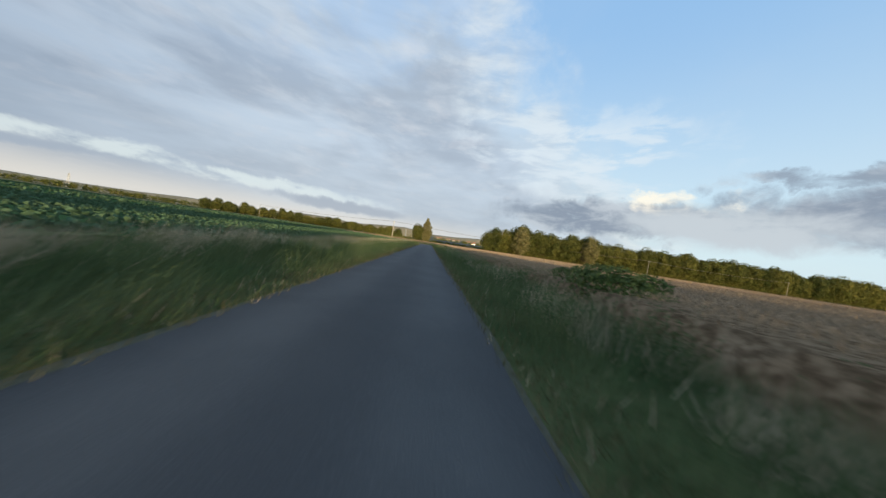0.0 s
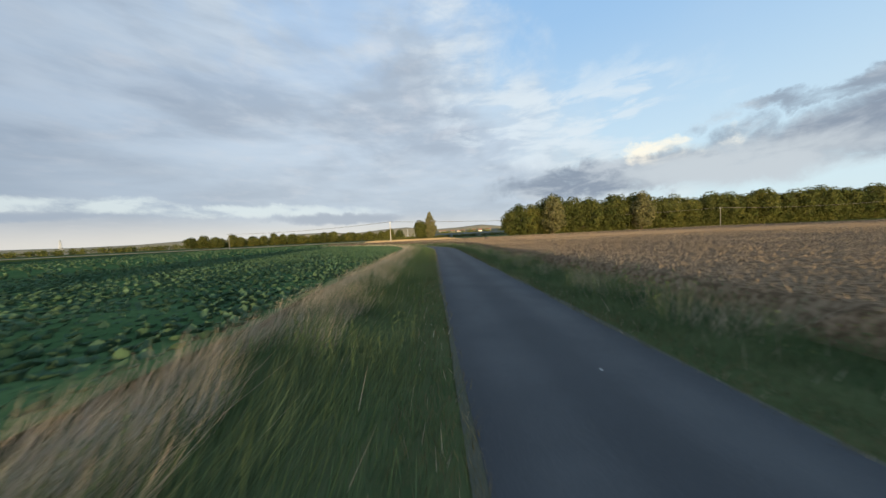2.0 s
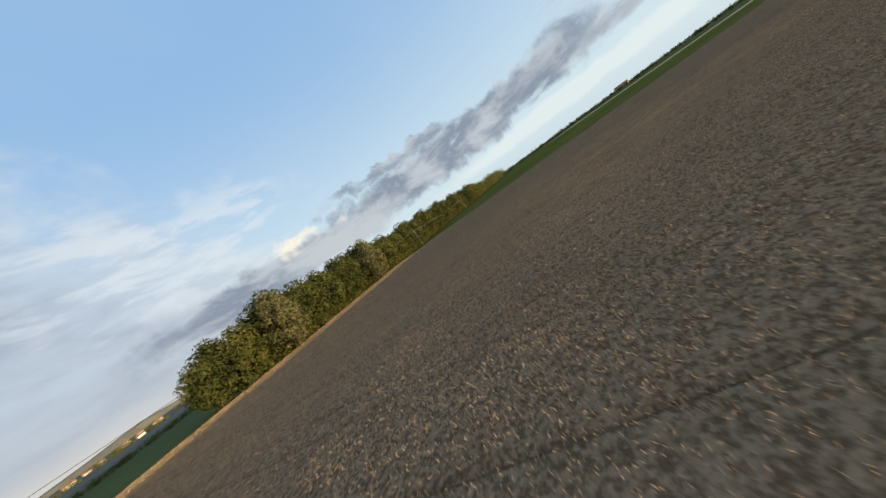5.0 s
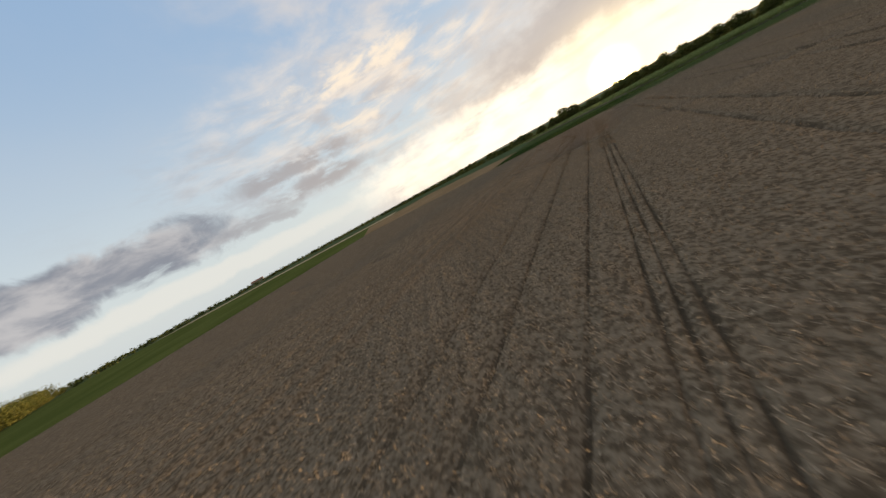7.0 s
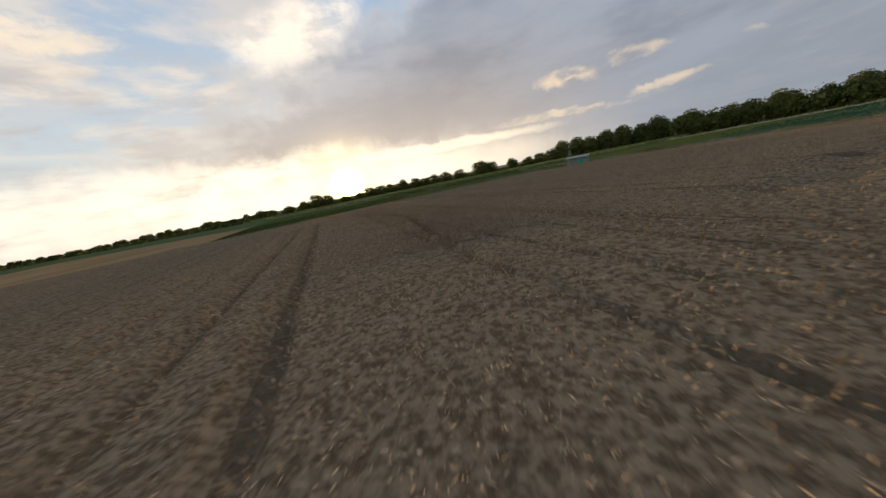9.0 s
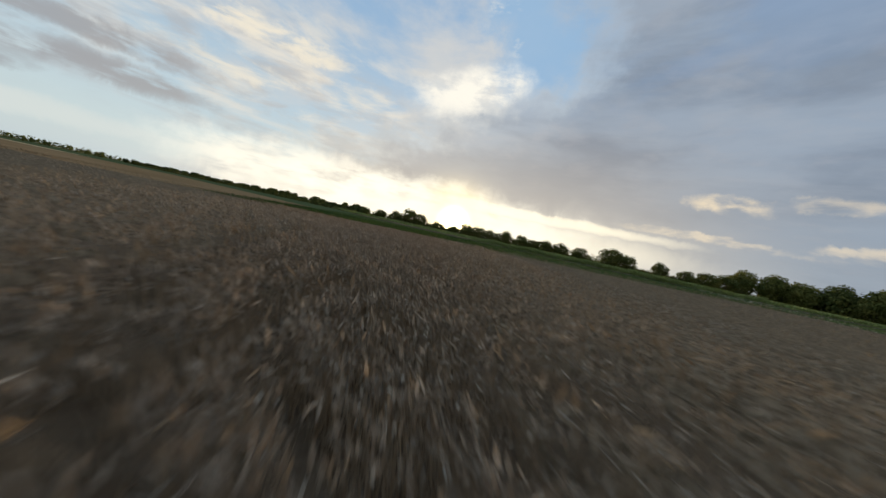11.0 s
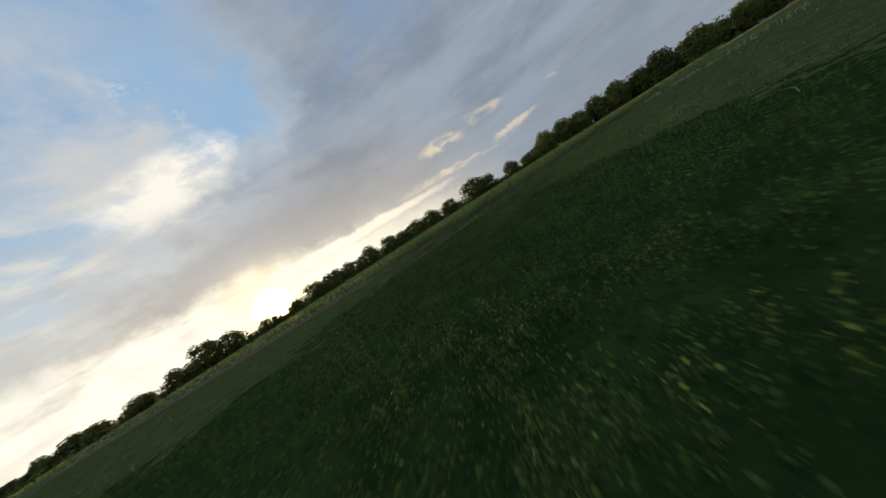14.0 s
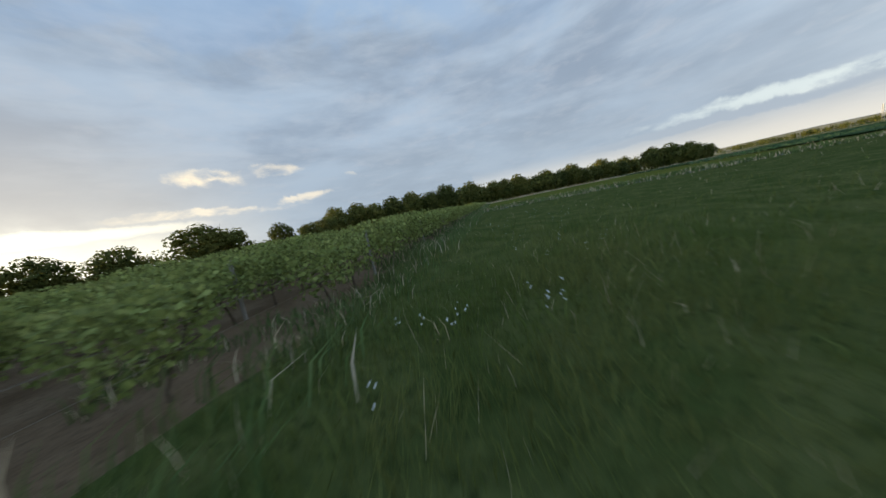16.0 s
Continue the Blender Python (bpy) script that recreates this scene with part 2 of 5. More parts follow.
# the white band that runs on from the sun to the right, and the clear low light under it
band = w.math("MAXIMUM", blob(110, 6.0, 26, 1.2, 0.2, -0.035, 0.3), w.math("MULTIPLY", blob(112, 2.4, 26, 3.4, 0.1, 0.0, 0.3), 0.55))
colour = over(colour, w.math("MULTIPLY", band, 0.85), (1.25, 1.14, 0.92))
# glow of the setting sun, widest to its left
wide = w.math("POWER", w.math("MAXIMUM", near_sun, 0.0), 6.0)
flat_glow = w.math("MULTIPLY", wide, w.math("POWER", w.math("SUBTRACT", 1.0, w.step(E, -1.0, 15.0)), 2.2))
colour = over(colour, w.math("MULTIPLY", flat_glow, 0.95), (1.5, 1.42, 1.24))
left_glow = w.math("MULTIPLY", blob(79, 4.2, 42, 6.6, 0.0, 0.0, 0.8), w.math("ADD", 0.30, w.math("MULTIPLY", w.step(streaky, 0.30, 0.60), 0.70)))
colour = over(colour, w.math("MULTIPLY", left_glow, 0.92), (1.42, 1.34, 1.18))
near = w.math("POWER", w.math("MAXIMUM", near_sun, 0.0), 200.0)
colour = over(colour, w.math("MULTIPLY", near, 0.9), (2.1, 1.68, 0.92))
disc = w.math("POWER", w.math("MAXIMUM", near_sun, 0.0), 2200.0)
colour = w.mix(disc, colour, (22.0, 17.5, 9.5))
ground_half = w.step(dz, -0.03, -0.005)
colour = w.mix(ground_half, (0.10, 0.11, 0.08), colour)
back = w.node("ShaderNodeBackground")
w.put(back.inputs["Color"], colour)
back.inputs["Strength"].default_value = SKY_STRENGTH
w.put(w.node("ShaderNodeOutputWorld").inputs["Surface"], back.outputs[0])


# ---- materials ----
def material(name, colours, scale=3.0, rough=0.8, bump=0.2, island=0.0, object_random=0.0, translucent=0.0, spec=0.3, fine_scale=30.0, metal=0.0, stretch=None, tracks=False, relief=0.05):
    """A surface of two or three colours mixed by noise at two scales."""
    m = bpy.data.materials.new(name)
    m.use_nodes = True
    n = Nodes(m.node_tree)
    place = n.node("ShaderNodeTexCoord").outputs["Object"]
    if stretch:
        mapping = n.node("ShaderNodeMapping")
        mapping.inputs["Scale"].default_value = stretch
        n.put(mapping.inputs["Vector"], place)
        place = mapping.outputs[0]
    big, small = n.noise(place, scale, 4.0), n.noise(place, fine_scale, 3.0, 0.65)
    colour = n.mix(n.step(big, 0.35, 0.65), colours[0], colours[1])
    if len(colours) > 2:
        colour = n.mix(n.step(small, 0.45, 0.75), colour, colours[2])
    if tracks:
        # wheels have polished two paler lanes along the road
        off = n.math("ABSOLUTE", n.math("SUBTRACT", n.math("ABSOLUTE", n.math("SUBTRACT", n.xyz(place)[0], 1.15)), 0.85))
        worn = n.math("MULTIPLY", n.math("SUBTRACT", 1.0, n.step(off, 0.1, 0.7)), n.math("ADD", 0.4, big))
        colour = n.mix(worn, colour, n.mix(1.0, colour, (1.35, 1.33, 1.30), "MULTIPLY"))
    if island:
        rnd = n.node("ShaderNodeNewGeometry").outputs["Random Per Island"]
        colour = n.mix(1.0, colour, n.mix(rnd, (1 - island,) * 3, (1 + island, 1 + island * 0.95, 1 + island * 0.85)), "MULTIPLY")
    if object_random:
        rnd = n.node("ShaderNodeObjectInfo").outputs["Random"]
        colour = n.mix(1.0, colour, n.mix(rnd, (1 - object_random, 1 - object_random * 0.8, 1 - object_random), (1 + object_random, 1 + object_random * 0.7, 1.0)), "MULTIPLY")
    b = n.node("ShaderNodeBsdfPrincipled")
    n.put(b.inputs["Base Color"], colour)
    b.inputs["Roughness"].default_value, b.inputs["Metallic"].default_value = rough, metal
    b.inputs["Specular IOR Level"].default_value = spec
    if bump:
        bn = n.node("ShaderNodeBump")
        bn.inputs["Strength"].default_value, bn.inputs["Distance"].default_value = bump, relief
        n.put(bn.inputs["Height"], n.math("ADD", big, small))
        n.put(b.inputs["Normal"], bn.outputs[0])
    out = b.outputs[0]
    if translucent:
        t = n.node("ShaderNodeBsdfTranslucent")
        n.put(t.inputs["Color"], colour)
        mixer = n.node("ShaderNodeMixShader")
        mixer.inputs[0].default_value = translucent
        n.put(mixer.inputs[1], out)
        n.put(mixer.inputs[2], t.outputs[0])
        out = mixer.outputs[0]
    n.put(n.node("ShaderNodeOutputMaterial").inputs["Surface"], out)
    return m


M = {}
M["asphalt"] = material("asphalt", ((0.050, 0.053, 0.056), (0.062, 0.065, 0.068), (0.085, 0.087, 0.089)), 0.5, 0.85, 0.3, fine_scale=70, tracks=True)
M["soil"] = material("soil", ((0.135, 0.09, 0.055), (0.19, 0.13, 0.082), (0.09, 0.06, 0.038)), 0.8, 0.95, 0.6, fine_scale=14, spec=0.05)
M["gravel"] = material("gravel", ((0.095, 0.095, 0.065), (0.075, 0.08, 0.05), (0.15, 0.145, 0.11)), 2.0, 0.95, 0.6, fine_scale=40)
M["turf"] = material("turf", ((0.075, 0.10, 0.042), (0.105, 0.125, 0.055), (0.125, 0.125, 0.06)), 0.7, 0.95, 0.8, fine_scale=18, spec=0.0)
M["grass"] = material("grass", ((0.088, 0.14, 0.048), (0.14, 0.175, 0.068)), 0.6, 0.8, 0, island=0.32, translucent=0.2, spec=0.05)
M["dry_grass"] = material("dry_grass", ((0.50, 0.40, 0.28), (0.62, 0.51, 0.38)), 0.5, 0.8, 0, island=0.3, translucent=0.3, spec=0.05)
M["wheat"] = material("wheat", ((0.345, 0.246, 0.155), (0.42, 0.306, 0.197)), 0.12, 0.85, 0, island=0.18, translucent=0.08, spec=0.05)
M["wheat_ear"] = material("wheat_ear", ((0.37, 0.285, 0.205), (0.55, 0.445, 0.34)), 4.5, 0.8, 0, island=0.3, translucent=0.08, spec=0.1)
# canopy under the ears: the dark noise tone stands for shaded gaps between them
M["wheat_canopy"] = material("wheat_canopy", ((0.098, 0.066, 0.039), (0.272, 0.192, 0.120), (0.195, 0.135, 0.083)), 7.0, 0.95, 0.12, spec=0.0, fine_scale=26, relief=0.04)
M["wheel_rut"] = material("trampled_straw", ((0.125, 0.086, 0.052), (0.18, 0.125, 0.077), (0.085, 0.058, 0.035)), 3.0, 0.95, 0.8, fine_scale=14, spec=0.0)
M["beet"] = material("beet_leaf", ((0.064, 0.120, 0.066), (0.090, 0.146, 0.082)), 0.3, 0.7, 0, island=0.20, translucent=0.06, spec=0.12)
M["beet_canopy"] = material("beet_canopy", ((0.06, 0.115, 0.045), (0.085, 0.145, 0.058), (0.042, 0.072, 0.03)), 0.25, 0.9, 0.9, fine_scale=5, spec=0.0)
M["clover"] = material("clover", ((0.050, 0.088, 0.021), (0.100, 0.134, 0.032)), 1.6, 0.8, 0, island=0.22, translucent=0.12, spec=0.08)
# sheet and mounds below the clover leaves, coloured dark as shade between clumps
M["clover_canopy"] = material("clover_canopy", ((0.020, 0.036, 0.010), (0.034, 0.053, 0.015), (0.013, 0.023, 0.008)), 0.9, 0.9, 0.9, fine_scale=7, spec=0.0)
M["meadow"] = material("meadow_turf", ((0.054, 0.074, 0.022), (0.100, 0.110, 0.040), (0.035, 0.049, 0.016)), 0.9, 0.95, 0.9, fine_scale=7, spec=0.0)
M["far_green"] = material("far_green", ((0.088, 0.10, 0.024), (0.12, 0.128, 0.034), (0.075, 0.085, 0.022)), 0.03, 0.9, 0.6, fine_scale=1.0, spec=0.0)
M["far_straw"] = material("far_straw", ((0.46, 0.325, 0.18), (0.54, 0.40, 0.235), (0.40, 0.28, 0.155)), 0.03, 0.9, 0.6, fine_scale=1.0, spec=0.0)
M["ripe_cereal"] = material("ripe_cereal", ((0.27, 0.165, 0.08), (0.33, 0.21, 0.11), (0.21, 0.13, 0.065)), 0.06, 0.9, 0.8, fine_scale=1.6, spec=0.0)
M["verge"] = material("verge_grass", ((0.082, 0.130, 0.056), (0.138, 0.174, 0.080)), 0.9, 0.85, 0, island=0.18, translucent=0.2, spec=0.05)
M["worn_grass"] = material("worn_grass", ((0.12, 0.115, 0.055), (0.19, 0.165, 0.09)), 0.8, 0.85, 0, island=0.3, translucent=0.15, spec=0.03)
M["meadow_grass"] = material("meadow_grass", ((0.098, 0.132, 0.034), (0.165, 0.178, 0.058)), 0.4, 0.85, 0, island=0.25, translucent=0.2, spec=0.03)
M["leaf"] = material("leaf", ((0.090, 0.108, 0.034), (0.152, 0.154, 0.052)), 0.25, 0.7, 0, island=0.40, object_random=0.34, translucent=0.3, spec=0.1)
M["leaf_pale"] = material("leaf_pale", ((0.18, 0.175, 0.075), (0.235, 0.215, 0.10)), 0.25, 0.7, 0, island=0.35, translucent=0.3, spec=0.1)
M["vine"] = material("vine_leaf", ((0.19, 0.235, 0.07), (0.29, 0.32, 0.115)), 0.5, 0.7, 0, island=0.45, translucent=0.35, spec=0.12)
M["bark"] = material("bark", ((0.10, 0.075, 0.05), (0.16, 0.12, 0.085), (0.06, 0.045, 0.03)), 1.5, 0.95, 0.7, fine_scale=12, stretch=(1, 1, 0.2))
M["pole"] = material("pole_concrete", ((0.50, 0.45, 0.38), (0.58, 0.53, 0.46)), 1.0, 0.85, 0.2)
M["weathered"] = material("weathered_wood", ((0.26, 0.24, 0.21), (0.34, 0.31, 0.28), (0.18, 0.16, 0.14)), 1.0, 0.9, 0.4, stretch=(6, 6, 0.6))
M["steel"] = material("galvanised_steel", ((0.38, 0.39, 0.40), (0.48, 0.49, 0.50)), 2.0, 0.5, 0.1, metal=0.7)
M["cable"] = material("cable", ((0.24, 0.20, 0.16), (0.30, 0.26, 0.21)), 1.0, 0.6, 0)
M["plaster"] = material("plaster", ((0.42, 0.39, 0.34), (0.56, 0.52, 0.46)), 0.04, 0.9, 0.15, object_random=0.25)
M["roof_tile"] = material("roof_tile", ((0.34, 0.15, 0.09), (0.44, 0.21, 0.13)), 0.6, 0.85, 0.3)
M["shed_wall"] = material("shed_board", ((0.24, 0.21, 0.19), (0.31, 0.28, 0.25), (0.17, 0.15, 0.13)), 0.8, 0.9, 0.4, object_random=0.2, stretch=(8, 8, 0.6))
M["shed_roof"] = material("fibre_cement", ((0.34, 0.33, 0.32), (0.44, 0.43, 0.41), (0.26, 0.27, 0.22)), 0.7, 0.9, 0.3)
M["green_paint"] = material("green_paint", ((0.06, 0.26, 0.19), (0.09, 0.32, 0.24)), 1.5, 0.6, 0.2)
M["window_dark"] = material("window_glass", ((0.03, 0.035, 0.04), (0.05, 0.055, 0.06)), 1.0, 0.15, 0, spec=0.6)
M["flower_white"] = material("flower_white", ((0.75, 0.75, 0.72), (0.82, 0.82, 0.78)), 1.0, 0.7, 0)
M["flower_yellow"] = material("flower_yellow", ((0.23, 0.23, 0.042), (0.30, 0.29, 0.055)), 1.0, 0.7, 0, translucent=0.2)
M["fallow"] = material("fallow_field", ((0.13, 0.14, 0.12), (0.18, 0.175, 0.14), (0.10, 0.11, 0.095)), 0.02, 0.95, 0.2, fine_scale=0.4, spec=0.0)
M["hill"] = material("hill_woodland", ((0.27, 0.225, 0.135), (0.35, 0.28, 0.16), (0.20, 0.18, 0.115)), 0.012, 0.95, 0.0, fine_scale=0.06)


# ---- mesh helpers ----
rng = np.random.default_rng(7)


def mesh_of(name, verts, faces, mats, index=None, smooth=False):
    """A mesh from arrays; faces is a list of arrays of triangles or quads."""
    me = bpy.data.meshes.new(name)
    verts = np.asarray(verts, dtype=np.float32)
    faces = [np.asarray(f, dtype=np.int32) for f in faces if len(f)]
    loops = np.concatenate([f.ravel() for f in faces])
    sizes = np.concatenate([np.full(len(f), f.shape[1], dtype=np.int32) for f in faces])
    starts = np.concatenate([[0], np.cumsum(sizes)[:-1]]).astype(np.int32)
    me.vertices.add(len(verts))
    me.vertices.foreach_set("co", verts.ravel())
    me.loops.add(len(loops))
    me.loops.foreach_set("vertex_index", loops)
    me.polygons.add(len(sizes))
    me.polygons.foreach_set("loop_start", starts)
    for m in mats:
        me.materials.append(m)
    if index is not None:
        me.polygons.foreach_set("material_index", np.asarray(index, dtype=np.int32))
    if smooth:
        me.polygons.foreach_set("use_smooth", np.ones(len(sizes), dtype=bool))
    me.update(calc_edges=True)
    me.validate()
    return me


def part(name, bm, mat, parent=None, label=""):
    """Links a bmesh as one mesh object under a thing or a part."""
    me = bpy.data.meshes.new(name)
    bm.to_mesh(me)
    bm.free()
    me.materials.append(mat)
    ob = new(name, me)
    ob.parent = parent
    if label:
        tagged(ob, label)
    return ob


def box(bm, size, m=None, bevel=0.0):
    r = bmesh.ops.create_cube(bm, size=1.0, matrix=(m or Matrix()) @ Matrix.Diagonal((*size, 1.0)))
    if bevel:
        edges = {e for v in r["verts"] for e in v.link_edges}
        bmesh.ops.bevel(bm, geom=list(edges), offset=bevel, segments=1, affect="EDGES")
    return bm


def rod_between(bm, a, b, r1, r2, sides=6):
    a, b = Vector(a), Vector(b)
    d = b - a
    m = Matrix.Translation((a + b) / 2) @ d.to_track_quat("Z", "Y").to_matrix().to_4x4()
    bmesh.ops.create_cone(bm, cap_ends=True, segments=sides, radius1=r1, radius2=r2, depth=d.length, matrix=m)
    return bm


def blade_strips(base, height, width, lean, twist, bend):
    """Tapered, bent blades: five points each. All arguments are arrays with a row per blade."""
    n = len(base)
    side = np.stack([np.cos(twist), np.sin(twist), np.zeros(n)], 1)
    lay = np.stack([np.cos(lean), np.sin(lean), np.zeros(n)], 1)
    up = np.array([0, 0, 1.0])
    h, wd, b = height[:, None], width[:, None], bend[:, None]
    mid = base + up * h * 0.55 + lay * h * b * 0.25
    tip = base + up * h * (1 - 0.35 * b) + lay * h * b
    v = np.stack([base - side * wd, base + side * wd, mid + side * wd * 0.8, mid - side * wd * 0.8, tip], 1)
    i = np.arange(n)[:, None] * 5
    return v.reshape(-1, 3), i + np.array([[0, 1, 2, 3]]), i + np.array([[3, 2, 4]])


def ears(tip_base, length, width, lean, droop, twist):
    """Plump spindles of grain: a crossed pair of kites for every ear."""
    n = len(tip_base)
    lay = np.stack([np.cos(lean), np.sin(lean), np.zeros(n)], 1)
    axis = lay * np.sin(droop)[:, None] + np.array([0, 0, 1.0]) * np.cos(droop)[:, None]
    side = np.stack([np.cos(twist), np.sin(twist), np.zeros(n)], 1)
    other = np.cross(axis, side)
    l, wd = length[:, None], width[:, None]
    p = tip_base
    v = np.stack([p, p + axis * l * 0.45 + side * wd, p + axis * l, p + axis * l * 0.45 - side * wd, p + axis * l * 0.45 + other * wd, p + axis * l * 0.45 - other * wd], 1)
    i = np.arange(n)[:, None] * 6
    return v.reshape(-1, 3), np.concatenate([i + np.array([[0, 1, 2, 3]]), i + np.array([[0, 4, 2, 5]])])


def cards(centre, normal, size, ratio=0.6):
    """Leaf-shaped kites at centre, facing normal."""
    n = len(centre)
    ref = rng.normal(size=(n, 3))
    a = np.cross(normal, ref)
    a /= np.linalg.norm(a, axis=1)[:, None] + 1e-9
    b = np.cross(normal, a)
    s = size[:, None]
    v = np.stack([centre - a * s, centre + b * s * ratio - a * s * 0.1, centre + a * s, centre - b * s * ratio - a * s * 0.1], 1)
    i = np.arange(n)[:, None] * 4
    return v.reshape(-1, 3), i + np.array([[0, 1, 2, 3]])


def spread(n, x0, x1, y0, y1):
    return np.stack([rng.uniform(x0, x1, n), rng.uniform(y0, y1, n)], 1)


def waves(x, y, scale, seed=0.0):
    """Smooth unevenness between -1 and 1."""
    return (np.sin(x * scale + 1.7 * np.sin(y * scale * 0.63 + seed)) + np.sin(y * scale * 1.31 + 2.1 * np.sin(x * scale * 0.47 - seed)) + np.sin((x + y) * scale * 0.71 + seed)) / 3.0


def way_off(p, line):
    """Distance of plan points from a polyline."""
    best = np.full(len(p), 1e9)
    for a, b in zip(line[:-1], line[1:]):
        a, b = np.array(a), np.array(b)
        t = np.clip(((p - a) @ (b - a)) / ((b - a) @ (b - a)), 0, 1)
        best = np.minimum(best, np.linalg.norm(p - (a + t[:, None] * (b - a)), axis=1))
    return best


def sheet(name, region, x0, x1, y0, y1, step, height, mat, kind="structure", label="", lump=0.0, lump_scale=1.0):
    """A bumpy canopy or ground sheet over the cells whose middle lies in region."""
    xs, ys = np.arange(x0, x1 + step, step), np.arange(y0, y1 + step, step)
    gx, gy = np.meshgrid(xs, ys, indexing="ij")
    gz = height + lump * waves(gx, gy, lump_scale) + lump * 0.6 * rng.uniform(-1, 1, gx.shape)
    v = np.stack([gx, gy, gz], -1).reshape(-1, 3)
    i, j = np.meshgrid(np.arange(len(xs) - 1), np.arange(len(ys) - 1), indexing="ij")
    a = (i * len(ys) + j).ravel()
    q = np.stack([a, a + len(ys), a + len(ys) + 1, a + 1], 1)
    mid = v[q].mean(1)
    q = q[region(mid[:, 0], mid[:, 1])]
    used, back_index = np.unique(q, return_inverse=True)
    ob = new(name, mesh_of(name, v[used], [back_index.reshape(-1, 4)], [mat], smooth=True))
    return tagged(ob, label, kind=kind)


# ---- the plan: where each crop lies ----
WHEAT_WAY = [(56.5, 45.0), (57.5, 30.0), (61.0, 18.0), (66.6, 4.0), (68.0, 0.0)]
TURN_WAY = [(22.0, 92.0), (36.0, 89.0), (44.0, 85.0), (51.0, 80.0), (57.0, 72.0), (60.0, 62.0)]
LANE_WAY = [(5.0, 5.0), (5.5, 45.0), (6.0, 95.0)]
ROAD_X, ROAD_HALF = 1.15, 1.65


def road_x(y):
    """The road's middle: straight, then bending away to the west past y = 76."""
    y = np.asarray(y, dtype=float)
    return ROAD_X - 14.0 * np.clip((y - 76) / 36, 0, 1.8) ** 2


def wheat_south(x):
    """The wheat's southern edge, cut back round the shed in the corner."""
    return -0.9 + 0.27 * (x - 66.9) + 13.5 * np.clip((22.0 - np.asarray(x)) / 3.0, 0, 1)


def wheat_east(y):
    return 128.0 - 0.22 * (y - 100.0)


def vine_north(x):
    return -54.5 + 0.118 * (x - 37.1)


def in_wheat(x, y):
    return (x > road_x(y) + 4.3) & (x < wheat_east(y)) & (y > wheat_south(x)) & (y < 150)


def in_vines(x, y):
    return (x > -92) & (x < 128) & (y < vine_north(x) + 0.9) & (y > -124) & (x < 47.5 + (vine_north(x) - y) * 1.3)


def in_clover(x, y):
    return (x > road_x(y) + 4.2) & (x < 95 - 0.22 * np.minimum(y, 0.0)) & (y < wheat_south(x) - 0.5) & ~in_vines(x, y) & (y > -124)


def in_meadow(x, y):
    """The lighter grass: a broad headland by the vines and all the west of the green field."""
    return in_clover(x, y) & ((x < 61 + 5 * waves(x, y, 0.15) + 3 * waves(x, y, 1.1)) | (y < vine_north(x) + 8 + 3 * waves(x, y, 0.2) + 2 * waves(x, y, 1.3)))


def in_beet(x, y):
    return (x < road_x(y) - 6.1 + 0.4 * np.sin(y * 0.2)) & (x > -150) & (y > 0) & (y < 178)


# wheel tracks and drill lines through the wheat: place across the field, and half the gap's width
TRAMS = [(c + k, half) for c, half in ((20.4, 0.08), (26.8, 0.11), (33.2, 0.08), (39.6, 0.10), (46.0, 0.12), (53.0, 0.10), (81.2, 0.10), (85.4, 0.10), (91.0, 0.13), (97.4, 0.10), (104.0, 0.10), (110.0, 0.12), (117.0, 0.10), (123.0, 0.10), (130.0, 0.12)) for k in (-0.95, 0.95)]
TRAMS += [(59.3, 0.05), (59.7, 0.05), (60.1, 0.05), (61.5, 0.06), (63.7, 0.10), (65.8, 0.11), (71.6, 0.34), (73.9, 0.34), (76.2, 0.18), (77.8, 0.18)]
WHEEL_WAY = [(65.5, 14.0), (61.6, 23.0), (59.4, 28.0), (58.3, 32.0), (57.3, 48.0)]
ALONG, ACROSS = np.array((0.2, -0.98)), np.array((0.98, 0.2))
LODGED = ((22.0, 48.0, 3.6, 0.8), (29.0, 46.5, 4.5, 0.9), (38.0, 47.0, 3.0, 1.0), (44.0, 49.0, 4.0, 0.8), (60.0, 36.0, 2.0, 0.6), (72.0, 68.0, 2.0, 1.0), (78.0, 60.0, 3.0, 0.8), (95.0, 70.0, 3.0, 1.0))


def tram_gap(x, y):
    """Room to the nearest wheel track's edge; negative inside it."""
    s = np.asarray(x) * ACROSS[0] + np.asarray(y) * ACROSS[1]
    best = np.full(np.shape(s), 9.0)
    for c, half in TRAMS:
        best = np.minimum(best, np.abs(s - c) - half)
    best = best + 0.05 * waves(x, y, 1.9, 7.0)
    best = np.where(np.asarray(y) < 19.0, 9.0, best)
    single = way_off(np.stack([np.ravel(x), np.ravel(y)], 1), WHEEL_WAY).reshape(np.shape(s)) - 0.25 + 0.10 * waves(x, y, 2.3, 3.0)
    return np.minimum(best, single)


def is_lodged(x, y):
    out = np.zeros(np.shape(x), dtype=bool)
    for cx, cy, rx, ry in LODGED:
        out |= ((x - cx) / rx + 0.35 * waves(x, y, 1.3)) ** 2 + ((y - cy) / ry + 0.3 * waves(x, y, 1.9)) ** 2 < 1
    return out


# ---- ground, road, far fields ----
bm = bmesh.new()
ring = [0, 60, 140, 300, 700, 1600, 4500]
xs = sorted({s * r for r in ring for s in (-1, 1)})
grid = [[bm.verts.new((x + 40, y + 20, -0.02)) for y in xs] for x in xs]
for i in range(len(xs) - 1):
    for j in range(len(xs) - 1):
        bm.faces.new((grid[i][j], grid[i + 1][j], grid[i + 1][j + 1], grid[i][j + 1]))
ground = tagged(part("ground", bm, M["turf"]), "flat farmland soil and turf reaching the horizon", kind="structure")

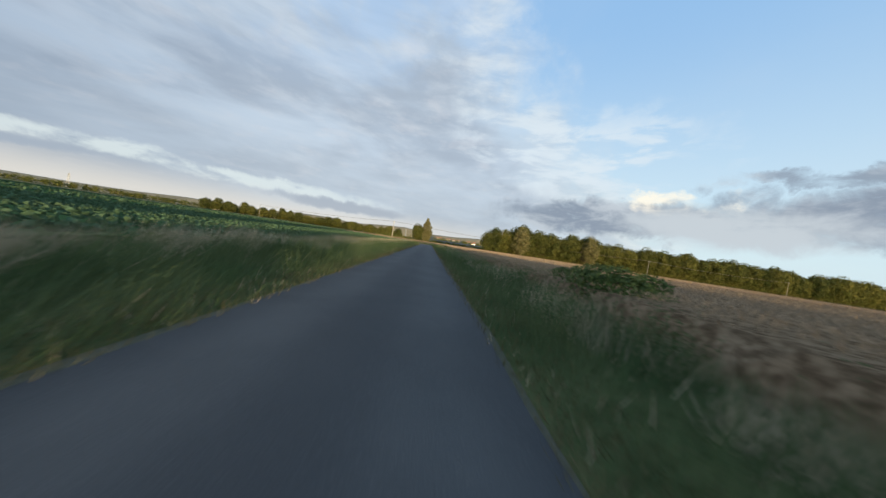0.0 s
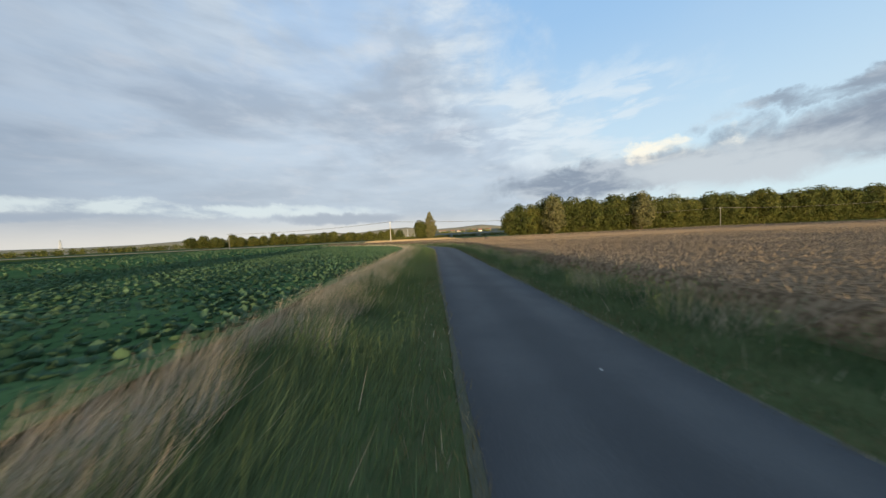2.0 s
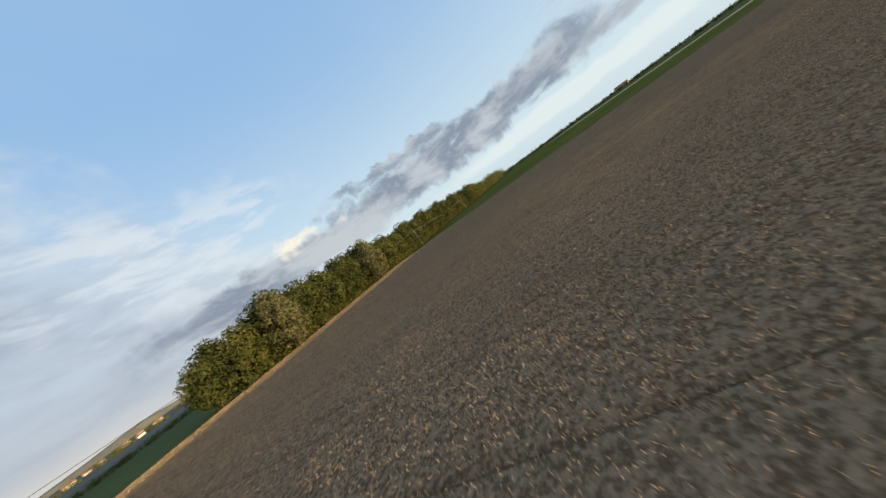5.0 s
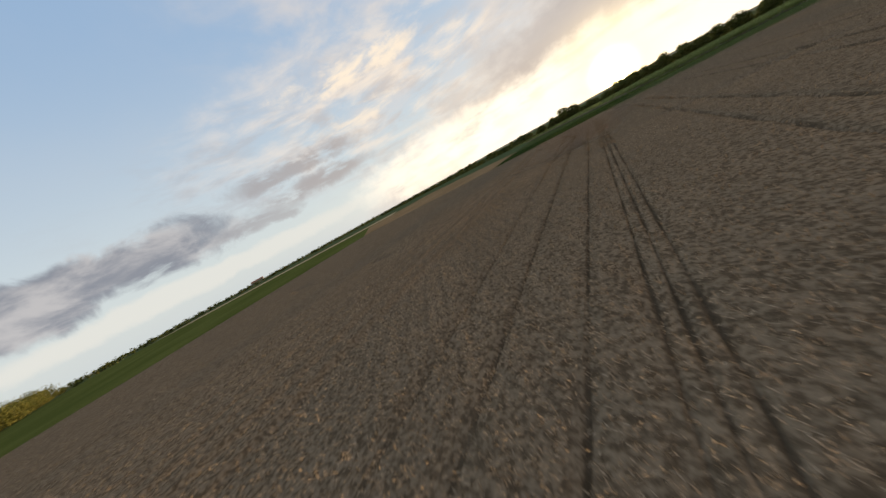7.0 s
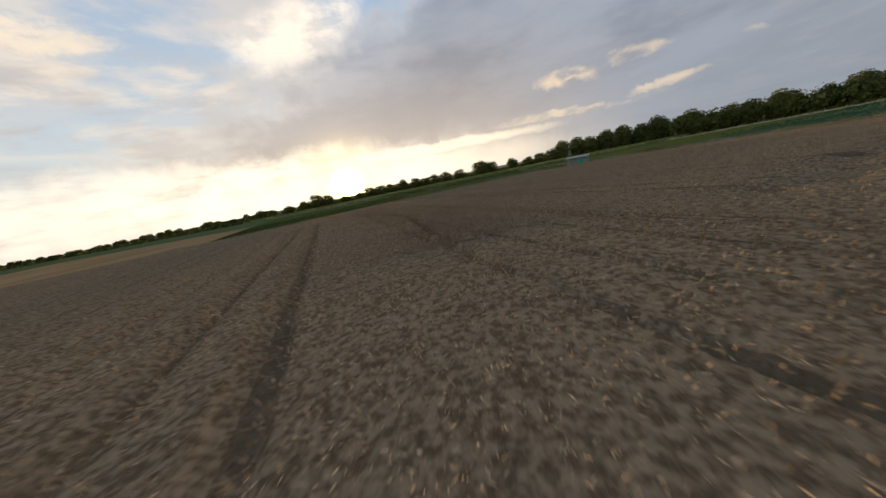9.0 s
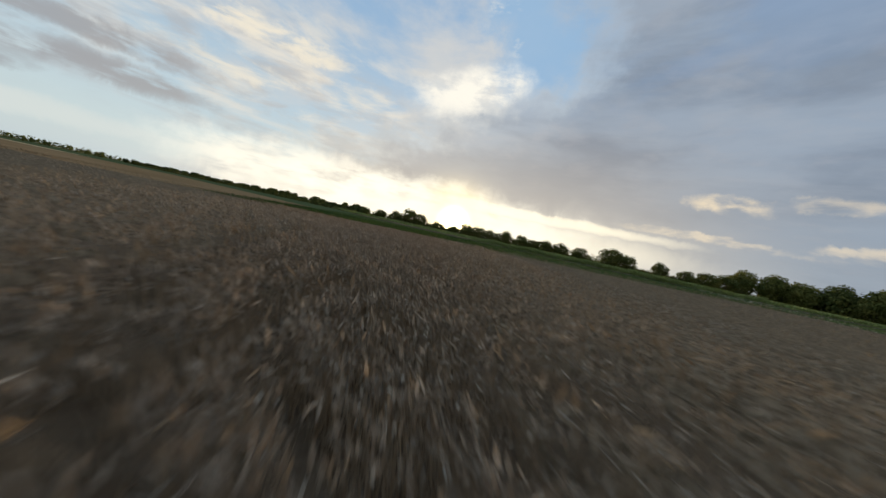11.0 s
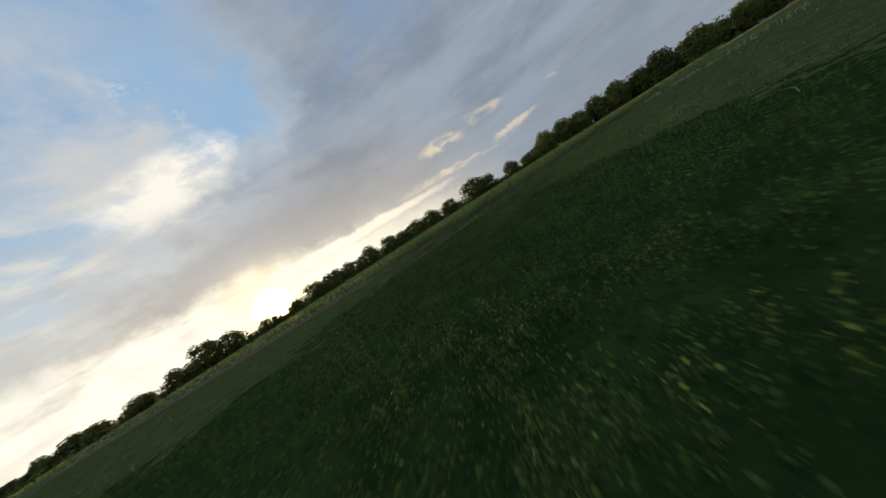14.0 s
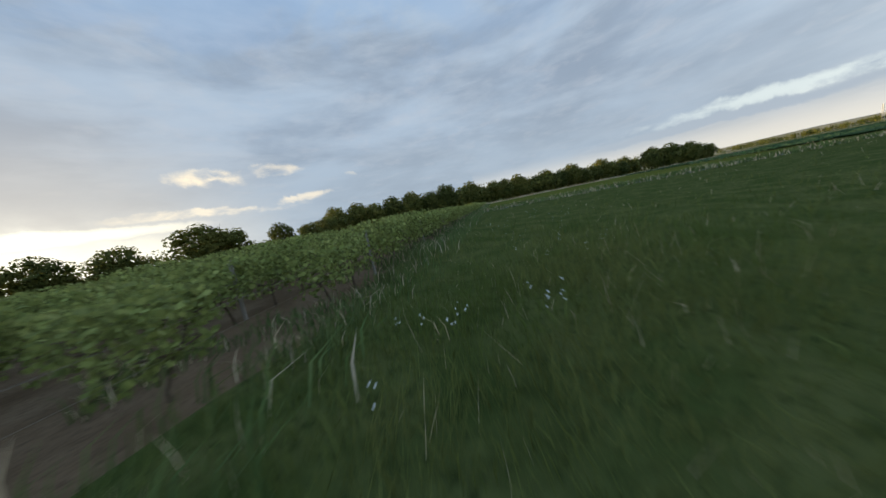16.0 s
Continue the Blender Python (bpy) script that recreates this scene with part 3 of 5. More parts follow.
ys = np.arange(-160, 201, 2.0)
cross = np.array([-1.65, -1.4, -0.7, 0.0, 0.7, 1.4, 1.65])
camber = np.array([0.015, 0.035, 0.06, 0.07, 0.06, 0.035, 0.015])
jag = rng.uniform(-0.07, 0.07, (len(ys), 2))
v = []
for k, y in enumerate(ys):
    off = cross.copy()
    off[0] += jag[k, 0]
    off[-1] += jag[k, 1]
    v.append(np.stack([road_x(y) + off, np.full(7, y), camber], 1))
v = np.concatenate(v)
i, j = np.meshgrid(np.arange(len(ys) - 1), np.arange(6), indexing="ij")
a = (i * 7 + j).ravel()
road = tagged(new("road", mesh_of("road", v, [np.stack([a, a + 1, a + 8, a + 7], 1)], [M["asphalt"]], smooth=True)), "narrow worn grey asphalt country lane without markings", kind="structure")

for side in (-1, 1):
    v = []
    for k, y in enumerate(ys):
        w0 = road_x(y) + side * (ROAD_HALF - 0.12)
        v += [(w0, y, 0.012), (w0 + side * (0.14 + 0.14 * rng.random()), y, 0.004 + 0.01 * rng.random())]
    a = np.arange(len(ys) - 1) * 2
    q = np.stack([a, a + 1, a + 3, a + 2], 1)
    tagged(new("verge_gravel", mesh_of("verge_gravel", v, [q], [M["gravel"]])), "loose pale grit along the asphalt edge", kind="structure")

# the wheat's lower storey, in strips between the wheel tracks
cuts = set(np.arange(-14.0, 166.0, 0.5).round(2))
for c, half in TRAMS:
    cuts = {q for q in cuts if abs(q - c) > half + 0.12} | {round(c + f * half, 2) for f in (-1.6, -0.5, 0.5, 1.6)}
cuts = np.array(sorted(cuts))
runs = np.arange(-175.0, 60.0, 0.8)
gs, gt = np.meshgrid(cuts, runs, indexing="ij")
gx, gy = gs * ACROSS[0] + gt * ALONG[0], gs * ACROSS[1] + gt * ALONG[1]
brink = np.minimum(np.minimum(gx - road_x(gy) - 4.3, gy - wheat_south(gx)), wheat_east(gy) - gx)
gz = 0.655 + 0.012 * waves(gx, gy, 0.4) + rng.uniform(-0.005, 0.005, gx.shape) - 0.25 * is_lodged(gx, gy)
low = np.stack([gx.ravel(), gy.ravel()], 1)
gz = gz - 0.54 * np.exp(-(way_off(low, WHEAT_WAY).reshape(gx.shape) / 3.6) ** 2) * np.clip((48 - gy) / 14, 0, 1)
gz = np.where(tram_gap(gx, gy) < -0.01, gz - 0.05 + np.clip(1.8 * tram_gap(gx, gy), -0.42, 0), gz)
gz = gz * np.clip(0.85 + brink / 0.8, 0.85, 1.0)
v = np.stack([gx, gy, gz], -1).reshape(-1, 3)
i, j = np.meshgrid(np.arange(len(cuts) - 1), np.arange(len(runs) - 1), indexing="ij")
a = (i * len(runs) + j).ravel()
q = np.stack([a, a + len(runs), a + len(runs) + 1, a + 1], 1)
mid = v[q].mean(1)
edge = np.minimum(np.minimum(mid[:, 0] - road_x(mid[:, 1]) - 4.3, mid[:, 1] - wheat_south(mid[:, 0])), wheat_east(mid[:, 1]) - mid[:, 0])
q = q[(edge > -0.5) & (mid[:, 1] < 150)]
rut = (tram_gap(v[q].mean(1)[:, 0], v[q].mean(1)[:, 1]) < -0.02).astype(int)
# soil-coloured cells close to WHEAT_WAY stand in for deep shade between the stems
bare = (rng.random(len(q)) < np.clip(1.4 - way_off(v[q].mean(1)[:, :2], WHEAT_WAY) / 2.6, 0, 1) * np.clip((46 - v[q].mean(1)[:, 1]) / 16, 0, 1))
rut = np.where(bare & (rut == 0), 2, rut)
v[:, 2] = np.where(brink.ravel() < 0.05, 0.05, v[:, 2])
v[:, 0] = np.maximum(v[:, 0], road_x(v[:, 1]) + 4.2)
v[:, 1] = np.maximum(v[:, 1], wheat_south(v[:, 0]))
used, inverse = np.unique(q, return_inverse=True)
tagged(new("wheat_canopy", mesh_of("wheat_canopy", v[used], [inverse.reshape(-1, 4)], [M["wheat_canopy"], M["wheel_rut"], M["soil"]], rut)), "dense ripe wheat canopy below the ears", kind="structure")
far_soil = bmesh.new()
far_soil.faces.new([far_soil.verts.new(p) for p in ((5.7, -17.0, 0.01), (132, 17.0, 0.01), (128, 100, 0.01), (117, 150, 0.01), (-38, 150, 0.01), (-10, 112, 0.01), (5.7, 78, 0.01))])
tagged(part("wheat_soil", far_soil, M["soil"]), "dry brown soil under the wheat", kind="structure")
sheet("beet_canopy", in_beet, -150, -4, -40, 178, 1.0, 0.30, M["beet_canopy"], label="closed green beet foliage over dark soil", lump=0.05, lump_scale=1.1)
sheet("meadow_turf", in_meadow, 4, 124, -126, 16, 1.0, 0.10, M["meadow"], label="light green grass headland beside the vines", lump=0.04, lump_scale=0.7)
sheet("clover_canopy", lambda x, y: in_clover(x, y) & ~in_meadow(x, y), 4, 124, -126, 16, 1.0, 0.10, M["clover_canopy"], label="low dense green fodder crop, its colour darkened for shade between stems", lump=0.04, lump_scale=0.7)
sheet("vineyard_soil", lambda x, y: in_vines(x + 1.3, y + 0.25), -93, 130, -126, -40, 1.0, 0.02, M["soil"], label="bare brown vineyard earth", lump=0.02, lump_scale=0.6)


def far_field(name, corners, z, mat, label):
    bm = bmesh.new()
    bm.faces.new([bm.verts.new((x, y, z)) for x, y in corners])
    return tagged(part(name, bm, mat), label, kind="structure")


far_field("field_lit_straw", [(-41, 150.2), (116.5, 150.2), (150, 170), (140, 174), (20, 174), (14, 330), (-70, 330), (-42, 250), (-42, 190)], 0.02, M["far_straw"], "sunlit pale stubble strip before the wood")
far_field("field_east_green", [(129, 100), (114, 172), (620, 190), (640, 120), (230, -60), (163, -60)], 0.03, M["far_green"], "green crop strip beyond the wheat")
far_field("field_east_straw", [(640, 118), (640, 60), (260, -90), (232, -62)], 0.03, M["far_straw"], "pale stubble strip in the distance")
far_field("field_south_straw", [(93, 6), (150, 22), (240, -40), (215, -95), (134, -60), (104, -45)], 0.06, M["ripe_cereal"], "ripe cereal field beside the green crop")
far_field("field_west_green", [(-150, -1), (-150, 178), (-6, 178), (-30, 250), (-420, 250), (-420, -1)], 0.0, M["far_green"], "green field beyond the beet")
far_field("field_west_straw", [(-420, 100), (-420, 262), (-30, 262), (-70, 330), (-700, 330), (-700, 100)], 0.01, M["far_straw"], "pale stubble field far to the west")
far_field("field_west_meadow", [(-4, -1), (-220, -1), (-220, -170), (-92, -150), (-92, -70), (-4, -62)], 0.05, M["far_green"], "green meadow west of the lane")


# ---- trees ----
def limb_mesh(rg, height, spread_r, trunk_h, radius, limbs):
    """A tapered trunk with forking limbs; returns verts, faces and the limb ends."""
    bm = bmesh.new()
    top = Vector((rg.normal() * 0.03 * height, rg.normal() * 0.03 * height, height * 0.72))
    knee = Vector((rg.normal() * 0.02 * height, rg.normal() * 0.02 * height, trunk_h))
    rod_between(bm, (0, 0, -0.2), knee, radius, radius * 0.78, 8)
    rod_between(bm, knee, top, radius * 0.78, radius * 0.2, 6)
    ends = [top]
    for k in range(limbs):
        f = rg.uniform(0.05, 0.85)
        start = knee.lerp(top, f)
        a = 2.4 * k + rg.uniform(-0.5, 0.5)
        out = spread_r * (0.9 - 0.45 * f) * rg.uniform(0.65, 1.1)
        end = Vector((start.x + math.cos(a) * out, start.y + math.sin(a) * out, start.z + height * rg.uniform(0.05, 0.2)))
        rod_between(bm, start, end, radius * 0.36, radius * 0.1, 4)
        ends.append(end)
        for _ in range(2):
            tip = end + Vector((rg.normal(), rg.normal(), abs(rg.normal()) * 0.8)) * spread_r * 0.28
            rod_between(bm, start.lerp(end, rg.uniform(0.5, 0.9)), tip, radius * 0.14, radius * 0.04, 3)
            ends.append(tip)
    return bm, ends


def make_tree(name, seed, height, spread_r, trunk_h, leaves, leaf_size, leaf_mat, limbs=9, label="", clump=0.46, category="tree", lobes=15, gaps=0.0, taper=0.0):
    """A trunk with limbs under a crown of many leafy lobes; gaps leaves some lobes out, taper narrows the top."""
    rg = np.random.default_rng(seed)
    thing = new(name)
    bm, ends = limb_mesh(rg, height, spread_r, trunk_h, 0.020 * height + 0.05, limbs)
    part("trunk", bm, M["bark"], thing)
    foot = trunk_h * 0.6
    mid, half = (foot + height) / 2, (height - foot) / 2
    centres, radii = [], []
    for k in range(lobes):
        f = (k + 0.5) / lobes
        z = 1 - 2 * f + rg.uniform(-0.1, 0.1)
        a = 2.39996 * k + rg.uniform(-0.4, 0.4)
        ring = math.sqrt(max(0.05, 1 - min(z * z, 0.98))) * (1 - taper * max(0.0, z)) * rg.uniform(0.75, 1.1)
        if rg.random() < gaps:
            continue
        r = spread_r * clump * rg.uniform(0.72, 1.22) * (1 - 0.5 * taper * max(0.0, z))
        centres.append((math.cos(a) * ring * (spread_r - r * 0.9), math.sin(a) * ring * (spread_r - r * 0.9), mid + z * max(half - r * 0.8, 0.1 * half)))
        radii.append(r)
    centres.append((0, 0, mid))
    radii.append(spread_r * 0.5)
    centres, radii = np.array(centres), np.array(radii)
    n = int(leaves * 2.2)
    pick = rg.choice(len(centres), n, p=radii ** 2 / (radii ** 2).sum())
    d = rg.normal(size=(n, 3))
    d /= np.linalg.norm(d, axis=1)[:, None]
    inner = rg.random(n) < 0.10
    bump = 1 + 0.10 * np.sin(d[:, 0] * 7 + pick) * np.sin(d[:, 1] * 6 + 2 * pick) + 0.08 * np.sin(d[:, 2] * 9 + pick)
    rad = radii[pick] * np.where(inner, rg.uniform(0.3, 0.7, n), rg.uniform(0.86, 1.05, n) * bump)
    c = centres[pick] + d * rad[:, None] * np.array([1, 1, 0.92])
    hidden = np.zeros(n, dtype=bool)
    for k in range(len(centres)):
        hidden |= (np.linalg.norm((c - centres[k]) / np.array([1, 1, 0.92]), axis=1) < 0.80 * radii[k]) & (pick != k) & ~inner
    keep = np.flatnonzero(~hidden & (c[:, 2] > 0.2))[:leaves]
    c, d, inner, m = c[keep], d[keep], inner[keep], len(keep)
    normal = d * 0.8 + rg.normal(size=(m, 3)) * 0.5 + np.array([0, 0, 0.2])
    normal /= np.linalg.norm(normal, axis=1)[:, None]
    v, q = cards(c, normal, leaf_size * rg.uniform(0.6, 1.25, m) * np.where(inner, 2.4, 1.0), 0.66)
    crown = new("crown", mesh_of("crown", v, [q], [leaf_mat]))
    crown.parent = thing
    return tagged(thing, label, category)


def plant(kinds, places, group, rg):
    """Sets the first of each kind at its first place and copies to the others; a place is x, y, height factor and, if given, width factor."""
    used = set()
    for k, (x, y, s, *wide) in enumerate(places):
        ob = kinds[k % len(kinds)]
        m = pose(x, y, 0, 0, 0, rg.uniform(0, 360))
        if ob.name not in used:
            used.add(ob.name)
            ob.matrix_basis = m
        else:
            ob = copy_thing(ob, m)
        wd = wide[0] if wide else s
        ob.scale = (wd, wd, s * rg.uniform(0.94, 1.06))
        tagged(ob, group=group)


rg = np.random.default_rng(21)
wood_label = "broadleaf tree with dense dark green crown at the wood edge"
wood_trees = [make_tree("wood_tree", 100 + k, 17.0, 6.6, 1.0, 4300, 0.34, M["leaf"], 11, label=wood_label, clump=0.44, lobes=20) for k in range(5)]
places = []
for row, (y0, step) in enumerate(((173.5, 6.0), (180, 13.0))):
    x = 37.5 + 3.5 * row
    while x < 330:
        places.append((x + rg.uniform(-1.4, 1.4), y0 + rg.uniform(-1.8, 1.8) + 0.03 * (x - 36), rg.uniform(0.80, 1.12) * (0.74 if x < 42 else 1.0)))
        x += step * rg.uniform(0.8, 1.25)
rg.shuffle(places)
plant(wood_trees, places, "trees of the wood", rg)
pale_trees = [make_tree("willow", 120 + k, 18.5, 5.6, 1.0, 4500, 0.30, M["leaf_pale"], 11, label="pale grey-green willow with upright plumes at the wood edge", clump=0.40, lobes=26, taper=0.4) for k in range(2)]
plant(pale_trees, [(57, 167.5, 1.05), (101, 168.0, 1.0)], "willows before the wood", rg)


def far_wood(name, line, depth, height, count, size, mat, label, fill=0.3):
    """A distant belt of woodland: crowns of leaf clumps over a dark inside."""
    pts, acc = [], 0.0
    line = [np.array(p, dtype=float) for p in line]
    lens = [np.linalg.norm(b - a) for a, b in zip(line[:-1], line[1:])]
    total = sum(lens)
    n_crown = max(6, int(total / (height * 0.26)))
    centres, radii = [], []
    for k in range(n_crown):
        s = (k + rng.uniform(-0.3, 0.3)) / n_crown * total
        s = min(max(s, 0.0), total - 0.01)
        i = 0
        while s > lens[i] and i < len(lens) - 1:
            s -= lens[i]
            i += 1
        p = line[i] + (line[i + 1] - line[i]) * s / lens[i]
        for layer in range(2):
            h = height * rng.uniform(0.62, 1.08)
            centres.append((p[0] + rng.uniform(-1, 1) * depth * 0.5, p[1] + rng.uniform(0, 1) * depth, h * 0.55))
            radii.append((height * rng.uniform(0.34, 0.56), h * 0.46))
    centres, radii = np.array(centres), np.array(radii)
    pick = rng.integers(0, len(centres), count)
    d = rng.normal(size=(count, 3))
    d /= np.linalg.norm(d, axis=1)[:, None]
    r = radii[pick]
    inner = rng.random(count) < fill
    c = centres[pick] + d * np.stack([r[:, 0], r[:, 0], r[:, 1]], 1) * np.where(inner, rng.uniform(0.2, 0.75, count), rng.uniform(0.82, 1.03, count))[:, None]
    low = rng.random(count) < 0.22
    c[low, 2] *= rng.uniform(0.1, 0.6, low.sum())
    c[:, 2] = np.clip(c[:, 2], 0.2, None)
    normal = d + rng.normal(size=(count, 3)) * 0.5
    normal /= np.linalg.norm(normal, axis=1)[:, None]
    v, q = cards(c, normal, size * rng.uniform(0.6, 1.2, count) * np.where(inner, 1.9, 1.0), 0.7)
    return tagged(new(name, mesh_of(name, v, [q], [mat])), label, "woodland", kind="stuff")


far_wood("wood_east", [(325, 178), (460, 188), (600, 200)], 14, 18, 34000, 0.55, M["leaf"], "long wood of green broadleaf trees running away eastward")
far_wood("wood_inside", [(56, 192), (330, 200)], 10, 16, 26000, 0.5, M["leaf"], "dark inside of the wood behind its edge trees")
far_wood("undergrowth", [(41, 170.0), (120, 171), (330, 180)], 3.0, 4.6, 26000, 0.22, M["leaf"], "bushy green undergrowth along the wood edge")
far_wood("trees_far_east", [(600, 240), (700, 100), (760, 0)], 30, 9, 3000, 1.0, M["leaf"], "low dark trees on the eastern horizon")
far_wood("wood_south_west", [(-80, -142), (-102, -108), (-116, -84)], 14, 12.5, 14000, 0.6, M["leaf"], "dark inside of the wood beyond the vineyard", 0.5)
far_wood("wood_south_west", [(-116, -84), (-134, -58), (-160, -28), (-210, 30)], 12, 12.0, 14000, 0.6, M["leaf"], "dark inside of the wood beyond the vineyard", 0.5)
far_wood("wood_west", [(-205, 40), (-280, 90), (-440, 180)], 12, 7, 22000, 0.36, M["leaf"], "belt of bushes and trees across the western fields")
far_wood("wood_north_west", [(-345, 465), (-250, 510), (-150, 555), (-62, 592)], 24, 12, 40000, 0.5, M["leaf"], "sunlit copse at the far end of the western fields")
far_wood("wood_far_west", [(-900, 420), (-700, 620), (-500, 760), (-300, 900)], 60, 14, 24000, 0.9, M["leaf"], "hazy woods far to the north-west")
far_wood("shrub_valley", [(-60, 340), (-20, 345), (60, 350), (120, 340)], 20, 4, 14000, 0.3, M["leaf"], "shrubs in the hollow beyond the bend")

# rounded trees of the copse past the western fields
line = [(-350, 452), (-250, 500), (-150, 545), (-60, 586)]
for (ax, ay), (bx, by) in zip(line[:-1], line[1:]):
    for k in range(11):
        f = (k + rg.uniform(-0.3, 0.3)) / 11
        tree = copy_thing(wood_trees[k % 5], pose(ax + (bx - ax) * f + rg.uniform(-3, 3), ay + (by - ay) * f + rg.uniform(-6, 6), 0, 0, 0, rg.uniform(0, 360)))
        tree.scale = (*[rg.uniform(1.0, 1.5)] * 2, rg.uniform(0.75, 1.2))
        tagged(tree, "rounded broadleaf tree lit low from the side", group="trees of the far copse")

# hedge trees to the south, before the sun
hedge_label = "spreading hedgerow tree with gappy crown"
hedge_trees = [make_tree("hedge_tree", 140 + k, 7.6, 3.9, 0.9, 3000, 0.20, M["leaf"], 11, label=hedge_label, clump=0.36, lobes=17, gaps=0.14) for k in range(4)]
hedge = [(121, -131, 0.75, 1.0), (112, -131, 0.8, 1.1), (104.5, -130, 1.15, 1.4), (98, -130.5, 1.0, 1.15), (87, -130, 0.70, 0.9), (78, -129.5, 0.66, 0.9), (71.5, -129.5, 0.90, 1.25), (64, -129, 0.98, 1.35), (57.5, -128.5, 0.92, 1.1), (50, -128, 1.0, 1.3),
         (42, -128, 0.95, 1.25), (35.5, -127.5, 0.80, 1.1), (30, -127, 1.0, 1.3), (22, -126.5, 0.98, 1.2), (12, -126.5, 1.0, 1.2), (-2, -126, 1.30, 1.75), (-9, -125, 1.15, 1.4), (-23, -123, 0.98, 1.1), (-35, -122.5, 0.88, 1.3), (-43, -123, 0.98, 1.35), (-54, -127, 1.1, 1.4), (-62, -131, 1.3, 1.5)]
plant(hedge_trees, hedge, "hedgerow trees", rg)
far_wood("hedge_bottom", [(124, -131.5), (78, -130)], 2.2, 4.2, 7000, 0.26, M["leaf"], "low bushes filling the hedgerow under its trees")
far_wood("hedge_bottom", [(78, -130), (4, -126.5)], 1.8, 5.2, 10000, 0.24, M["leaf"], "low bushes filling the hedgerow under its trees")
far_wood("hedge_bottom", [(4, -126.5), (-20, -124), (-64, -133)], 2.0, 3.4, 8000, 0.26, M["leaf"], "low bushes filling the hedgerow under its trees")
row = []
for k in range(46):
    f = max(0.0, k + rg.uniform(-0.3, 0.3)) / 46
    row.append((132 + 420 * f ** 1.3, -134 - 190 * f + 40 * f * f, rg.uniform(0.6, 1.0), rg.uniform(0.8, 1.2)))
bush_trees = [make_tree("field_tree", 160 + k, 6.4, 3.5, 0.3, 1300, 0.32, M["leaf"], 7, label="round field-edge tree dark against the low sun", clump=0.46, lobes=11) for k in range(3)]
plant(bush_trees, row, "field-edge trees", rg)
far_wood("hedge_south_east", [(126, -132), (330, -228), (555, -288)], 2.0, 2.4, 6000, 0.5, M["leaf"], "low hedge along the southern field edge")
far_wood("trees_south_east", [(760, 0), (700, -160), (555, -295)], 20, 8, 4500, 0.9, M["leaf"], "far trees on the south-eastern horizon")
clump_trees = [make_tree("round_bush", 170 + k, 8.0, 4.8, 0.3, 3800, 0.26, M["leaf"], 9, label="large round tree clump beside the pale track", clump=0.44, lobes=18) for k in range(2)]
plant(clump_trees, [(-116, 8, 1.25, 1.15), (-119, 16, 1.4, 1.2), (-122, 25, 1.2, 1.15), (-128, 34, 0.9, 1.0)], "trees beside the pale track", rg)
# the edge of the dark wood beyond the vineyard
edge_trees = [make_tree("wood_tree", 190 + k, 12.8, 6.0, 0.8, 3600, 0.34, M["leaf"], 9, label="broadleaf tree with dense dark crown beyond the vineyard", clump=0.44, lobes=18) for k in range(3)]
line, places = [(-71, -137), (-92, -108), (-106, -84), (-124, -60), (-150, -30), (-176, 0), (-200, 28)], []
for (ax, ay), (bx, by) in zip(line[:-1], line[1:]):
    steps = max(2, int(math.hypot(bx - ax, by - ay) / 8.5))
    for k in range(steps):
        f = (k + rg.uniform(-0.25, 0.25)) / steps
        places.append((ax + (bx - ax) * f + rg.uniform(-1.5, 1.5), ay + (by - ay) * f + rg.uniform(-1.5, 1.5), rg.uniform(0.80, 1.12)))
plant(edge_trees, places, "trees of the dark wood", rg)

# poplar and its neighbour past the bend
poplar = make_tree("poplar", 180, 26.5, 7.0, 0.8, 8000, 0.36, M["leaf_pale"], 20, label="tall tapering poplar lit gold past the bend", clump=0.34, lobes=46, taper=0.80)
plant([poplar], [(-2.5, 318, 1.0)], "trees past the bend", rg)
round_tree = make_tree("round_tree", 181, 18.0, 7.6, 0.8, 7000, 0.36, M["leaf"], 14, clump=0.42, lobes=22, label="rounded broadleaf tree beside the poplar")
plant([round_tree], [(-12, 318, 1.0)], "trees past the bend", rg)


# ---- distance: hills, village, mast, poles ----
def hill(name, line, height, depth, label):
    bm = bmesh.new()
    prev = None
    for k, (x, y) in enumerate(line):
        h = height * (0.45 + 0.9 * math.exp(-((k - 18) / 7.0) ** 2)) * (0.85 + 0.15 * math.sin(1.9 * k) + 0.1 * math.sin(4.3 * k))
        d = Vector((x, y, 0)).normalized() * depth
        col = [bm.verts.new((x, y, -1)), bm.verts.new((x + d.x * 0.5, y + d.y * 0.5, h * 0.8)), bm.verts.new((x + d.x, y + d.y, h))]
        if prev:
            for a in range(2):
                bm.faces.new((prev[a], col[a], col[a + 1], prev[a + 1]))
        prev = col
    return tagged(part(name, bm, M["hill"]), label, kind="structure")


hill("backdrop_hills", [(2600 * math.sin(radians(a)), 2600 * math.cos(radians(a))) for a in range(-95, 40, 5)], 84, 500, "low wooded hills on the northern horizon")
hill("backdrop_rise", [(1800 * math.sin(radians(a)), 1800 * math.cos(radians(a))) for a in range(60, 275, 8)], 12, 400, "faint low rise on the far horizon")


